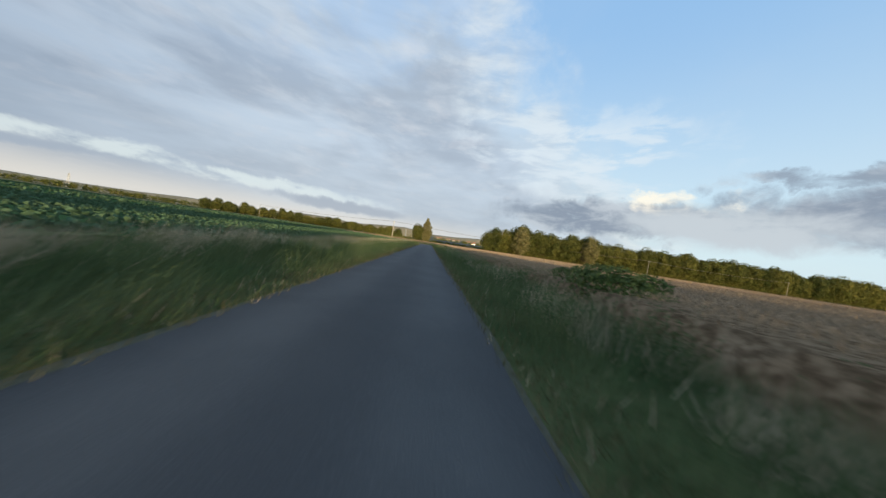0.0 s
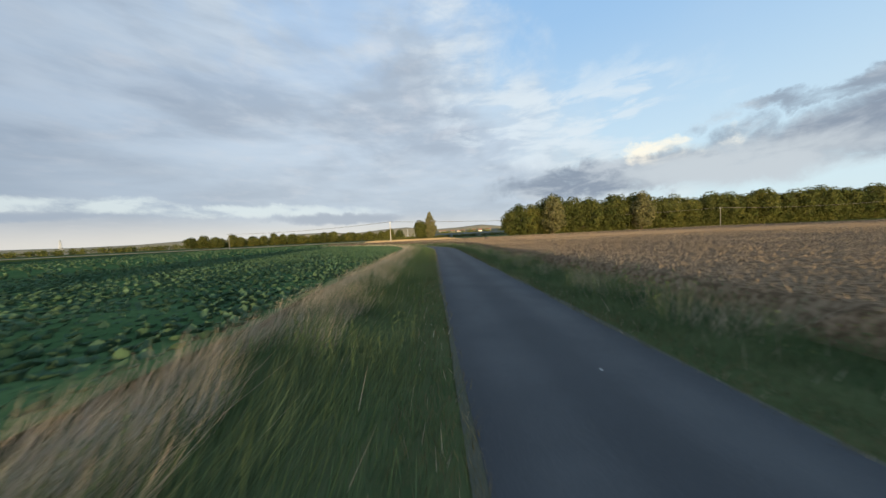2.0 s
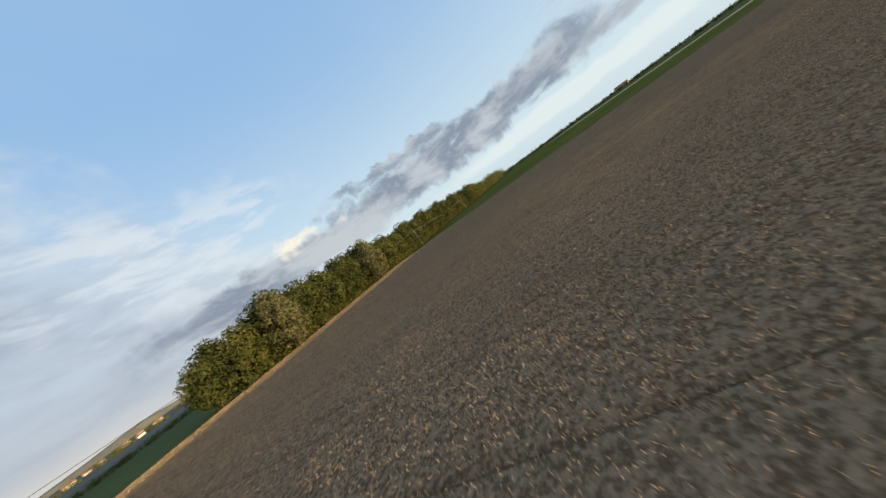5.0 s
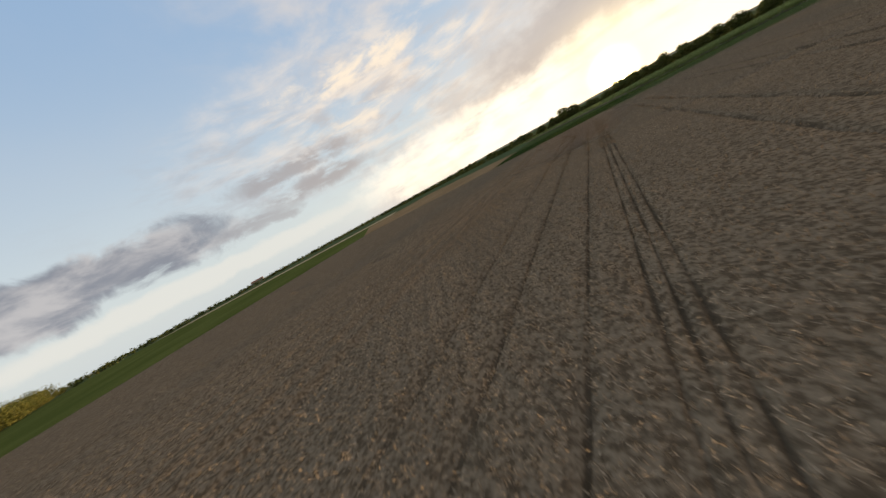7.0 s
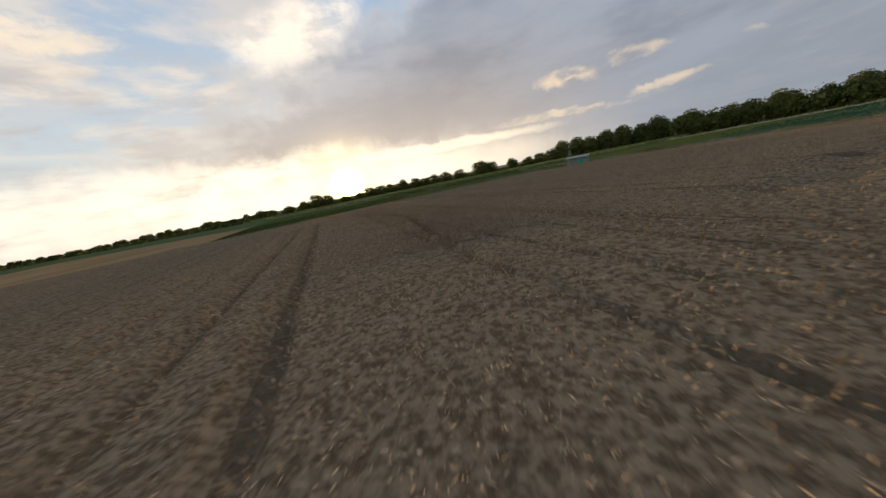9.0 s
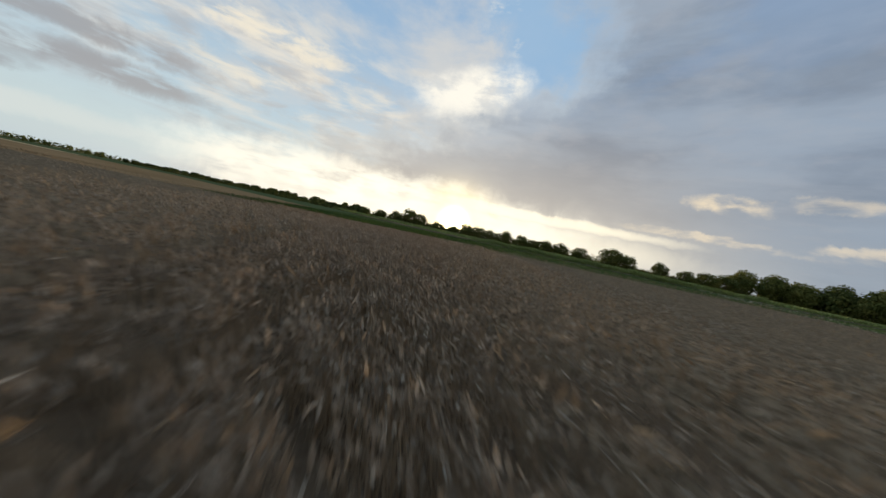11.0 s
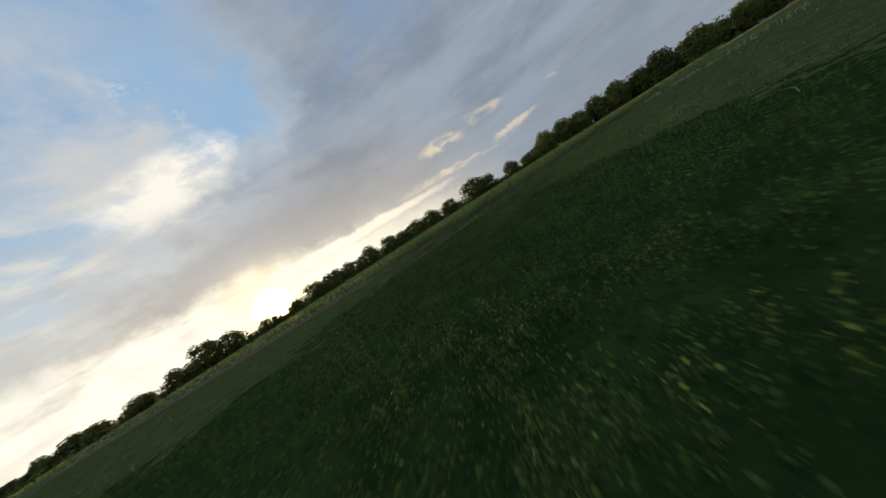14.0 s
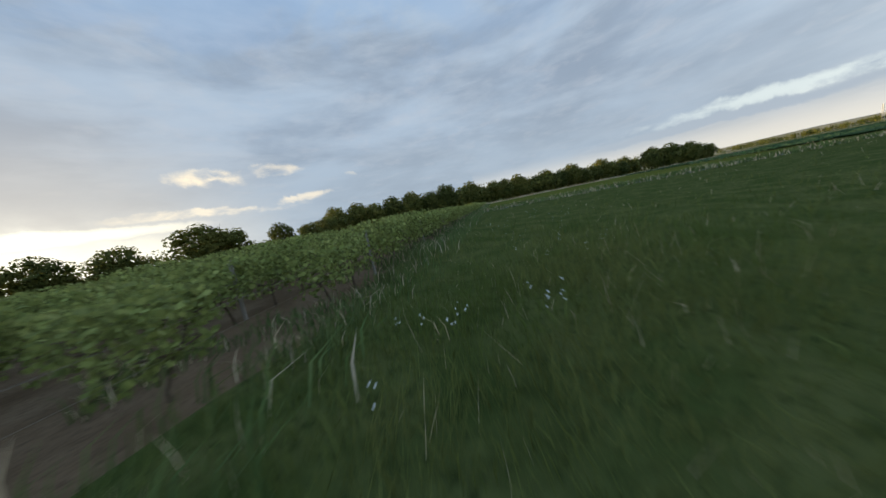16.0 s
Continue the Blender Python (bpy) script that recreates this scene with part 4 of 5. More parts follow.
def house(x, y, turn, size, wall_mat, label):
    l, wd, h = size
    thing = tagged(new("house"), label, "house", "houses of the far village")
    part("wall", box(bmesh.new(), (l, wd, h), pose(0, 0, h / 2)), wall_mat, thing)
    bm = bmesh.new()
    e, r = 0.4, wd * 0.32
    a = [bm.verts.new(p) for p in ((-l / 2 - e, -wd / 2 - e, h), (l / 2 + e, -wd / 2 - e, h), (l / 2 + e, wd / 2 + e, h), (-l / 2 - e, wd / 2 + e, h), (-l / 2 - e, 0, h + r), (l / 2 + e, 0, h + r))]
    for f in ((0, 1, 5, 4), (2, 3, 4, 5), (0, 4, 3), (1, 2, 5), (3, 2, 1, 0)):
        bm.faces.new([a[i] for i in f])
    part("roof", bm, M["roof_tile"], thing)
    for k in (-0.28, 0.0, 0.28):
        part("window", box(bmesh.new(), (1.1, 0.16, 1.3), pose(l * k, -wd / 2 - 0.02, h * 0.55)), M["window_dark"], thing)
    thing.matrix_basis = pose(x, y, rise(y) if -60 < x < 400 and y > 430 else 0, 0, 0, turn)
    return thing


# the ground climbs gently towards the village
def rise(y):
    return 0.030 * max(0.0, y - 430)


bm = bmesh.new()
near_edge, far_edge = [(2, 430), (80, 425), (300, 430)], [(6, 1150), (240, 1150), (700, 1150)]
for k in range(2):
    bm.faces.new([bm.verts.new((x, y, rise(y))) for x, y in (near_edge[k], near_edge[k + 1], far_edge[k + 1], far_edge[k])])
tagged(part("village_slope", bm, M["fallow"]), "grey-green field rising gently to the village", kind="structure")

hs = np.random.default_rng(5)
house(-560, 760, 10, (22, 11, 6), M["plaster"], "pale house with red tiled roof at the wood's foot")
house(-420, 780, -15, (16, 10, 5), M["plaster"], "low pale house half hidden by trees")
house(-760, 720, 20, (18, 10, 5), M["plaster"], "small distant pale house with red roof")
for k in range(12):
    house(18 + k * 15 + hs.uniform(-9, 9), 760 + hs.uniform(-70, 110), hs.uniform(-30, 30), (hs.uniform(7, 12), 7, hs.uniform(2.8, 4.2)), M["plaster"], "small sunlit village house with red tiled roof")
house(1180, -150, 70, (40, 16, 8), M["plaster"], "long pale farm building on the horizon")


def lattice_mast(x, y, h, r0, label):
    thing = tagged(new("lattice_mast"), label, "mast")
    bm = bmesh.new()
    corners = [(-1, -1), (1, -1), (1, 1), (-1, 1)]
    levels = 12
    for k in range(levels):
        za, zb = h * k / levels, h * (k + 1) / levels
        ra, rb = r0 * (1 - 0.85 * k / levels), r0 * (1 - 0.85 * (k + 1) / levels)
        for i in range(4):
            (ax, ay), (bx, by) = corners[i], corners[(i + 1) % 4]
            rod_between(bm, (ax * ra, ay * ra, za), (ax * rb, ay * rb, zb), 0.35, 0.35, 4)
            rod_between(bm, (ax * ra, ay * ra, za), (bx * rb, by * rb, zb), 0.2, 0.2, 4)
    part("lattice", bm, M["steel"], thing)
    bm = bmesh.new()
    for z in (0.72, 0.84, 0.95):
        rod_between(bm, (-r0 * 1.1, 0, h * z), (r0 * 1.1, 0, h * z), 0.3, 0.2, 4)
    part("crossarm", bm, M["steel"], thing)
    thing.matrix_basis = pose(x, y, 0, 0, 0, 20)
    return thing


lattice_mast(-1150, 945, 46, 4.0, "tall steel lattice mast on the western skyline")
far_wood("village_trees", [(-20, 680), (120, 670), (240, 680)], 60, 17, 14000, 0.6, M["leaf"], "trees among the village houses")
lattice_mast(-110, 1300, 42, 3.2, "distant steel lattice pylon behind the village")


def utility_pole(x, y, h, turn, label, mat="pole", thick=1.0):
    thing = tagged(new("utility_pole"), label, "utility pole", "poles of the overhead line")
    bm = bmesh.new()
    rod_between(bm, (0, 0, -0.3), (0, 0, h), 0.24 * thick, 0.14 * thick, 8)
    part("post", bm, M[mat], thing)
    part("crossarm", box(bmesh.new(), (1.5, 0.1, 0.1), pose(0, 0, h - 0.35), 0.01), M["steel"], thing)
    for s in (-0.65, 0.0, 0.65):
        bm = bmesh.new()
        rod_between(bm, (s, 0, h - 0.3), (s, 0, h - 0.05), 0.06, 0.04, 6)
        part("insulator", bm, M["window_dark"], thing)
    thing.matrix_basis = pose(x, y, 0, 0, 0, turn)
    return thing


utility_pole(-22, 180, 10.6, 10, "sunlit pale concrete utility pole beside the lane")
for x, y in ((138.0, 166.0), (240.0, 172.0), (-120.0, 205.0)):
    utility_pole(x, y, 9.2, 5, "slim weathered wooden utility pole before the wood", "weathered", 0.7)


def cable(a, b, sag, label):
    cu = bpy.data.curves.new("overhead_cable", "CURVE")
    cu.dimensions, cu.bevel_depth, cu.bevel_resolution = "3D", 0.04, 0
    sp = cu.splines.new("POLY")
    sp.points.add(16)
    for k in range(17):
        f = k / 16
        p = Vector(a).lerp(Vector(b), f)
        sp.points[k].co = (p.x, p.y, p.z - sag * 4 * f * (1 - f), 1)
    cu.materials.append(M["cable"])
    return tagged(new("overhead_cable", cu), label, "cable", "wires of the overhead line")


for s in (-0.65, 0.0, 0.65):
    cable((-22, 180 + s, 10.5), (138, 166 + s, 9.1), 1.9, "thin slack overhead wire between poles")
    cable((138, 166 + s, 9.1), (240, 172 + s, 9.1), 1.2, "thin slack overhead wire between poles")
    cable((-22, 180 + s, 10.5), (-120, 205 + s, 9.1), 1.2, "thin slack overhead wire between poles")

# ---- shed at the corner of the fields ----
shed = tagged(new("field_shed"), "small grey board shed with green door at the field corner", "shed")
for k in range(22):
    part("board", box(bmesh.new(), (0.29, 0.04, 2.3), pose(-3.1 + k * 0.295, 2.0, 1.15), 0.006), M["shed_wall"], shed)
for k in range(14):
    part("board", box(bmesh.new(), (0.04, 0.28, 2.5), pose(3.25, -1.85 + k * 0.285, 1.25), 0.006), M["shed_wall"], shed)
part("back_wall", box(bmesh.new(), (6.4, 0.06, 2.6), pose(0, -2.0, 1.3), 0.01), M["shed_wall"], shed)
part("side_wall", box(bmesh.new(), (0.06, 4.0, 2.5), pose(-3.25, 0, 1.25), 0.01), M["shed_wall"], shed)
bm = bmesh.new()
for k in range(24):
    rod_between(bm, (-3.5 + k * 0.305, -2.4, 2.80), (-3.5 + k * 0.305, 2.4, 2.42), 0.16, 0.16, 6)
part("roof", bm, M["shed_roof"], shed)
door = part("door", box(bmesh.new(), (2.2, 0.06, 1.95), pose(-1.2, 2.05, 1.0), 0.01), M["green_paint"], shed, "faded green painted door")
part("handle", box(bmesh.new(), (0.05, 0.06, 0.3), pose(-0.3, 2.1, 1.05), 0.01), M["steel"], door)
shed.matrix_basis = pose(12, -8.5, 0, 0, 0, -42)
shed.scale = (0.72, 0.72, 0.8)

# ---- crops ----


def stand_of_wheat(name, pts, clump, mat, label, foot=0.42, room=0.03, simple=0, slim=0.62, even=0.4):
    x, y = pts[:, 0], pts[:, 1]
    tuft = waves(x, y, 7.0, 2.0) + 0.8 * waves(x, y, 13.0, 5.0)
    pts = pts[in_wheat(x, y) & (tram_gap(x, y) > room) & ~is_lodged(x, y) & ((tuft > -even) | (foot < 0.05))]
    n = len(pts)
    x, y = pts[:, 0], pts[:, 1]
    h = 0.78 + 0.04 * waves(x, y, 0.5) + 0.02 * waves(x, y, 2.1, 3.0) + 0.045 * waves(x, y, 7.0, 2.0) + rng.normal(size=n) * 0.045
    h = h - 0.12 * np.exp(-(way_off(pts, WHEAT_WAY) / 7.0) ** 2)
    base = np.stack([x, y, np.full(n, foot)], 1)
    lean = 0.9 + 0.8 * waves(x, y, 0.25, 1.0) + rng.normal(size=n) * 0.9
    bend = rng.uniform(0.05, 0.35, n)
    v1, q1, t1 = blade_strips(base, h - foot, np.full(n, 0.006) * clump ** 0.8, lean, rng.uniform(0, 6.28, n), bend)
    tip = v1.reshape(-1, 5, 3)[:, 4]
    v2, q2 = ears(tip, rng.uniform(0.09, 0.15, n) * clump ** 0.75, rng.uniform(0.012, 0.019, n) * slim * clump ** 0.9, lean, rng.uniform(0.15, 1.5, n), rng.uniform(0, 6.28, n))
    if simple == 1:
        ob = new(name, mesh_of(name, v2, [q2[:n]], [mat]))
    elif simple == 3:
        k = np.arange(n)[:, None] * 5
        ob = new(name, mesh_of(name, np.concatenate([v1, v2]), [k + np.array([[0, 1, 4]]), q2 + len(v1)], [mat, M["wheat"]], np.concatenate([np.ones(n, dtype=int), np.zeros(2 * n, dtype=int)])))
    elif simple == 2:
        ob = new(name, mesh_of(name, v2, [q2], [mat]))
    else:
        ob = new(name, mesh_of(name, np.concatenate([v1, v2]), [q1, t1, q2 + len(v1)], [mat]))
    return tagged(ob, label, "wheat", kind="stuff")


p = spread(1000000, 6, 130, -20, 167)
d1, d2, d3 = way_off(p, WHEAT_WAY), way_off(p, TURN_WAY), way_off(p, LANE_WAY)
near = np.minimum(np.minimum(d1 * 1.1, d2 * 0.7), d3 * 1.0)
share = rng.random(len(p))
pick = share < np.clip(1.1 * np.exp(-near / 10.0) + 0.035, 0, 1)
turn = spread(620000, 16, 74, 48, 102)
lane = spread(640000, -40, 62, 0, 150)
p = p[pick]
p = p[way_off(p, WHEAT_WAY) > 3.5 * rng.random(len(p)) + 2.0]
turn = turn[rng.random(len(turn)) < np.exp(-way_off(turn, TURN_WAY) / 7.0)]
p = np.concatenate([p, lane[rng.random(len(lane)) < np.exp(-way_off(lane, LANE_WAY) / 34.0)], spread(30000, -40, 125, 132, 150)])
stand_of_wheat("wheat_middle", turn, 1.05, M["wheat"], "ripe pale wheat ears in the middle of the field", simple=1, slim=0.85, even=0.3)
stand_of_wheat("wheat_field", p, 1.0, M["wheat"], "ripe brown wheat standing over the whole field", simple=1, even=0.75)
p = np.concatenate([spread(1150000, 50, 76, -4, 46), spread(160000, 52, 82, -5, 12)])
d1 = way_off(p, WHEAT_WAY)
stand_of_wheat("wheat_ears", p[(d1 < 9) & (rng.random(len(p)) < 1.0 / (1 + (d1 / 2.0) ** 2))], 0.88, M["wheat_ear"], "ripe drooping wheat ears close by", simple=3, slim=0.8, even=0.25, foot=0.12)
# cut straws standing on the stubble past the wheat
p = np.concatenate([spread(70000, -39, 118, 150.3, 173.5), spread(30000, -60, 13, 174, 325)])
p = p[(p[:, 1] < 174) | (p[:, 0] > -36 - 0.2 * (p[:, 1] - 174))]
p = p[np.abs(p[:, 0] - road_x(p[:, 1])) > 2.6]
n = len(p)
a = rng.uniform(0, 3.14, n)
side = np.stack([np.cos(a), np.sin(a), np.zeros(n)], 1) * rng.uniform(0.04, 0.10, n)[:, None]
foot = np.stack([p[:, 0], p[:, 1], np.full(n, 0.0)], 1)
top = foot + np.stack([rng.normal(size=n) * 0.06, rng.normal(size=n) * 0.06, rng.uniform(0.2, 0.42, n)], 1)
v = np.stack([foot - side, foot + side, top + side * 0.7, top - side * 0.7], 1).reshape(-1, 3)
tagged(new("stubble", mesh_of("stubble", v, [np.arange(n)[:, None] * 4 + np.array([[0, 1, 2, 3]])], [M["far_straw"]])), "short pale cut straws standing in the sunlight", "stubble", kind="stuff")
# full stalks where the crop's side shows: along the tracks, the lane and the southern edge
p = spread(420000, 6, 96, -20, 110)
gap = tram_gap(p[:, 0], p[:, 1])
side = np.minimum(p[:, 0] - road_x(p[:, 1]) - 4.3, p[:, 1] - wheat_south(p[:, 0]))
pick = ((gap > 0) & (gap < 0.14) & (way_off(p, WHEAT_WAY) < 12)) | ((side > -0.1) & (side < 0.6) & (rng.random(len(p)) < 0.8))
stand_of_wheat("wheat_side", p[pick], 2.0, M["wheat"], "wheat stalks along the tracks and field edge", foot=0.0, room=0.0)


def grass_stand(name, pts, h0, h1, width, mat, label, ground=0.0, dry=None, share=0.0, bend=(0.15, 0.7), fine=False, grow=None, lay=None):
    n = len(pts)
    x, y = pts[:, 0], pts[:, 1]
    h = rng.uniform(h0, h1, n) * (1 + 0.3 * waves(x, y, 0.8) + 0.2 * waves(x, y, 3.1, 4.0))
    if grow is not None:
        h = h * grow
    base = np.stack([x, y, np.full(n, ground - 0.02)], 1)
    lean = rng.uniform(0, 6.28, n) if lay is None else lay + 0.9 * waves(x, y, 0.5, 2.0) + rng.normal(size=n) * 0.7
    v, q, t = blade_strips(base, h, rng.uniform(0.6, 1.3, n) * width, lean, rng.uniform(0, 6.28, n), rng.uniform(*bend, n))
    index = (rng.random(n) < share).astype(int) if dry else np.zeros(n, dtype=int)
    mats = [mat] + ([dry] if dry else [])
    if fine:
        thin = np.arange(n)[:, None] * 5 + np.array([[0, 1, 4]])
        return tagged(new(name, mesh_of(name, v, [thin], mats, index)), label, "grass", kind="stuff")
    ob = new(name, mesh_of(name, v, [q, t], mats, np.concatenate([index, index])))
    return tagged(ob, label, "grass", kind="stuff")


def verge_points(n, side, inner, outer, y0=-6, y1=132):
    y = y0 + (y1 - y0) * rng.random(n) ** 1.25
    return np.stack([road_x(y) + side * rng.uniform(inner, outer, n), y], 1)


# grass verges: short at the asphalt, tall and seeding towards the crops
for side, count, outer in ((-1, 125000, 5.7), (1, 125000, 5.0)):
    p = verge_points(count, side, 1.75, outer)
    off = np.abs(p[:, 0] - road_x(p[:, 1]))
    grass_stand("verge_grass", p, 0.22, 0.6, 0.0065, M["verge"], "uneven lush verge grass beside the lane", dry=M["dry_grass"], share=0.012, fine=True, grow=np.clip(0.40 + 0.45 * (off - 1.75), 0.40, 1.45) * (1 + 0.35 * waves(p[:, 0], p[:, 1], 1.7, 6.0)), lay=0.6, bend=(0.25, 0.9))
grass_stand("verge_edge_grass", np.concatenate([verge_points(30000, s, 1.55, 2.5) for s in (-1, 1)]), 0.05, 0.22, 0.006, M["worn_grass"], "short worn brownish grass creeping over the asphalt edge", dry=M["dry_grass"], share=0.04, fine=True)
p = verge_points(140000, -1, 3.9, 6.3)
off = road_x(p[:, 1]) - p[:, 0]
p = p[waves(p[:, 0], p[:, 1], 1.5, 3.0) + 0.8 * waves(p[:, 0], p[:, 1], 3.7, 1.0) + 0.9 * (off - 5.0 - 0.6 * np.clip((42 - p[:, 1]) / 16, 0, 1)) > -0.35]
grass_stand("tall_dry_grass", p, 0.5, 0.95, 0.0048, M["dry_grass"], "tall pale seeding grass in tufts at the beet edge", dry=M["verge"], share=0.12, bend=(0.3, 0.95), fine=True, lay=0.5)
p = verge_points(90000, 1, 3.0, 4.9)
p = p[waves(p[:, 0], p[:, 1], 1.2, 5.0) + 0.7 * waves(p[:, 0], p[:, 1], 3.3, 1.0) > -0.1]
grass_stand("tall_dry_grass", p, 0.45, 0.9, 0.005, M["verge"], "tall mixed seeding grass at the wheat edge", dry=M["dry_grass"], share=0.5, fine=True, bend=(0.3, 0.95), lay=0.5)
p = np.concatenate([np.stack([np.linspace(a[0], b[0], 1500), np.linspace(a[1], b[1], 1500)], 1) for a, b in (((-82, -72), (-96, -44)), ((-96, -44), (-106, -14)), ((-106, -14), (-108, 12)), ((-108, 12), (-116, 46)))])
grass_stand("far_dry_grass", p + rng.normal(size=p.shape) * 0.8, 0.6, 1.0, 0.05, M["dry_grass"], "pale dry grass along a track before the far bushes")


p = np.concatenate([np.stack([road_x(q) + s * rng.uniform(2.0, 6.5, 5000), q], 1) for s in (-1, 1) for q in [rng.uniform(-125, -6, 5000)]])
grass_stand("verge_grass_south", p, 0.3, 0.75, 0.045, M["grass"], "rough verge grass along the lane towards the vineyard", dry=M["dry_grass"], share=0.2)


def beet_leaves(name, pts, per, size, label):
    n = len(pts)
    root = np.repeat(pts, per, axis=0)
    m = n * per
    a = np.tile(np.arange(per) * 6.28 / per, n) + np.repeat(rng.uniform(0, 6.28, n), per) + rng.normal(size=m) * 0.25
    l = size * rng.uniform(0.7, 1.25, m)
    tilt = rng.uniform(0.65, 1.35, m)
    out = np.stack([np.cos(a), np.sin(a), np.zeros(m)], 1)
    side = np.stack([-np.sin(a), np.cos(a), np.zeros(m)], 1)
    up = np.array([0, 0, 1.0])
    base = np.stack([root[:, 0], root[:, 1], np.full(m, 0.1)], 1)
    L = l[:, None]
    mid = base + out * L * 0.45 * np.cos(tilt)[:, None] + up * L * 0.75 * np.sin(tilt)[:, None]
    tip = base + out * L * 0.95 * np.cos(tilt)[:, None] + up * L * np.sin(tilt)[:, None] * rng.uniform(0.55, 1.0, m)[:, None]
    wd = side * L * 0.23
    v = np.stack([base, mid + wd, mid + up * -0.02, mid - wd, tip], 1).reshape(-1, 3)
    i = np.arange(m)[:, None] * 5
    t = np.concatenate([i + np.array([[0, 1, 4]]), i + np.array([[0, 4, 3]])])
    return tagged(new(name, mesh_of(name, v, [t], [M["beet"]])), label, "beet plants", kind="stuff")


gx, gy = np.meshgrid(np.arange(-34, -5, 0.5), np.arange(2, 125, 0.48), indexing="ij")
g = np.stack([gx.ravel(), gy.ravel()], 1) + rng.normal(size=(gx.size, 2)) * 0.05
g = g[in_beet(g[:, 0], g[:, 1]) & (rng.random(len(g)) < np.clip(1.25 - (-6 - g[:, 0]) / 40, 0.25, 1))]
beet_leaves("beet_plants", g, 13, 0.36, "broad-leaved green beet in dense rows")
g = spread(4500, -145, -30, -10, 176)
beet_leaves("beet_plants_far", g, 5, 0.58, "broad-leaved green beet far across the field")

CLOVER_WAY = [(67.5, -1.0), (72.0, -8.0), (73.0, -18.0), (70.0, -28.0), (64.0, -37.0), (56.0, -43.5), (48.0, -47.0), (40.0, -49.5)]


def clover_stand(name, pts, h, size, label, leaves=2, mat="clover", kind_of="fodder crop"):
    """Upright leafy stems: a bent blade with a few small leaves up its length."""
    n = len(pts)
    base = np.stack([pts[:, 0], pts[:, 1], np.full(n, 0.0)], 1)
    hh = h * rng.uniform(0.55, 1.2, n) * (1 + 0.25 * waves(pts[:, 0], pts[:, 1], 2.6, 1.0) + 0.35 * waves(pts[:, 0], pts[:, 1], 5.5, 3.0))
    v1, q1, t1 = blade_strips(base, hh, rng.uniform(0.5, 1.2, n) * size * 0.32, rng.uniform(0, 6.28, n), rng.uniform(0, 6.28, n), rng.uniform(0.05, 0.45, n))
    stem = np.arange(n)[:, None] * 5 + np.array([[0, 1, 4]])
    tops = v1.reshape(-1, 5, 3)
    k = leaves
    f = np.tile(np.linspace(0.45, 1.0, k), n)[:, None]
    c = np.repeat(tops[:, 0], k, 0) * (1 - f) + np.repeat(tops[:, 4], k, 0) * f + rng.normal(size=(n * k, 3)) * size * 0.9
    c[:, 2] = np.maximum(c[:, 2], 0.06)
    normal = rng.normal(size=(n * k, 3)) * np.array([1, 1, 0.8])
    normal /= np.linalg.norm(normal, axis=1)[:, None]
    v2, q2 = cards(c, normal, size * rng.uniform(0.6, 1.3, n * k), 0.62)
    return tagged(new(name, mesh_of(name, np.concatenate([v1, v2]), [stem, q2 + len(v1)], [M[mat]])), label, kind_of, kind="stuff")


# leafy weeds in loose patches among the verge grass
p = np.concatenate([verge_points(14000, -1, 2.3, 5.0, -6, 100), verge_points(26000, 1, 2.2, 4.8, -6, 100)])
p = p[waves(p[:, 0], p[:, 1], 1.1, 8.0) + 0.9 * waves(p[:, 0], p[:, 1], 2.9, 4.0) > 0.25]
clover_stand("verge_weeds", p, 0.75, 0.020, "patches of leafy green weeds in the verge grass", 4, "verge", "weeds")


def near_clover(x, y):
    return in_clover(x, y) & (~in_meadow(x, y) | (x > 54)) & (way_off(np.stack([np.ravel(x), np.ravel(y)], 1), CLOVER_WAY).reshape(np.shape(x)) < 15)


xs, ys = np.arange(38, 94, 0.24), np.arange(-60, 12, 0.24)
gx, gy = np.meshgrid(xs, ys, indexing="ij")
gz = 0.20 + 0.07 * waves(gx, gy, 2.6, 1.0) + 0.09 * waves(gx, gy, 5.5, 3.0) + rng.uniform(-0.05, 0.05, gx.shape)
gz = np.maximum(gz, 0.17) * np.clip(1.3 - way_off(np.stack([gx.ravel(), gy.ravel()], 1), CLOVER_WAY).reshape(gx.shape) / 15.0, 0.2, 1.0)
v = np.stack([gx, gy, gz], -1).reshape(-1, 3)
i, j = np.meshgrid(np.arange(len(xs) - 1), np.arange(len(ys) - 1), indexing="ij")
a = (i * len(ys) + j).ravel()
q = np.stack([a, a + len(ys), a + len(ys) + 1, a + 1], 1)
mid = v[q].mean(1)
q = q[near_clover(mid[:, 0], mid[:, 1])]
used, inverse = np.unique(q, return_inverse=True)
tagged(new("clover_mounds", mesh_of("clover_mounds", v[used], [inverse.reshape(-1, 4)], [M["clover_canopy"]], smooth=True)), "closed uneven mounds of green fodder crop, darkened for shade between clumps", "fodder crop", kind="stuff")

p = spread(780000, 30, 96, -62, 8)
d1 = way_off(p, CLOVER_WAY)
p1 = p[in_clover(p[:, 0], p[:, 1]) & (~in_meadow(p[:, 0], p[:, 1]) | (rng.random(len(p)) < np.clip((p[:, 0] - 44) / 22, 0, 0.8))) & (rng.random(len(p)) < np.exp(-d1 / 4.6))]
p1 = p1[waves(p1[:, 0], p1[:, 1], 2.6, 1.0) + 1.1 * waves(p1[:, 0], p1[:, 1], 5.5, 3.0) > -0.30 + 0.35 * rng.normal(size=len(p1))]
clover_stand("clover_crop", p1, 0.52, 0.025, "leafy dark green fodder crop close by", 4)
p = spread(220000, 5, 116, -120, 8)
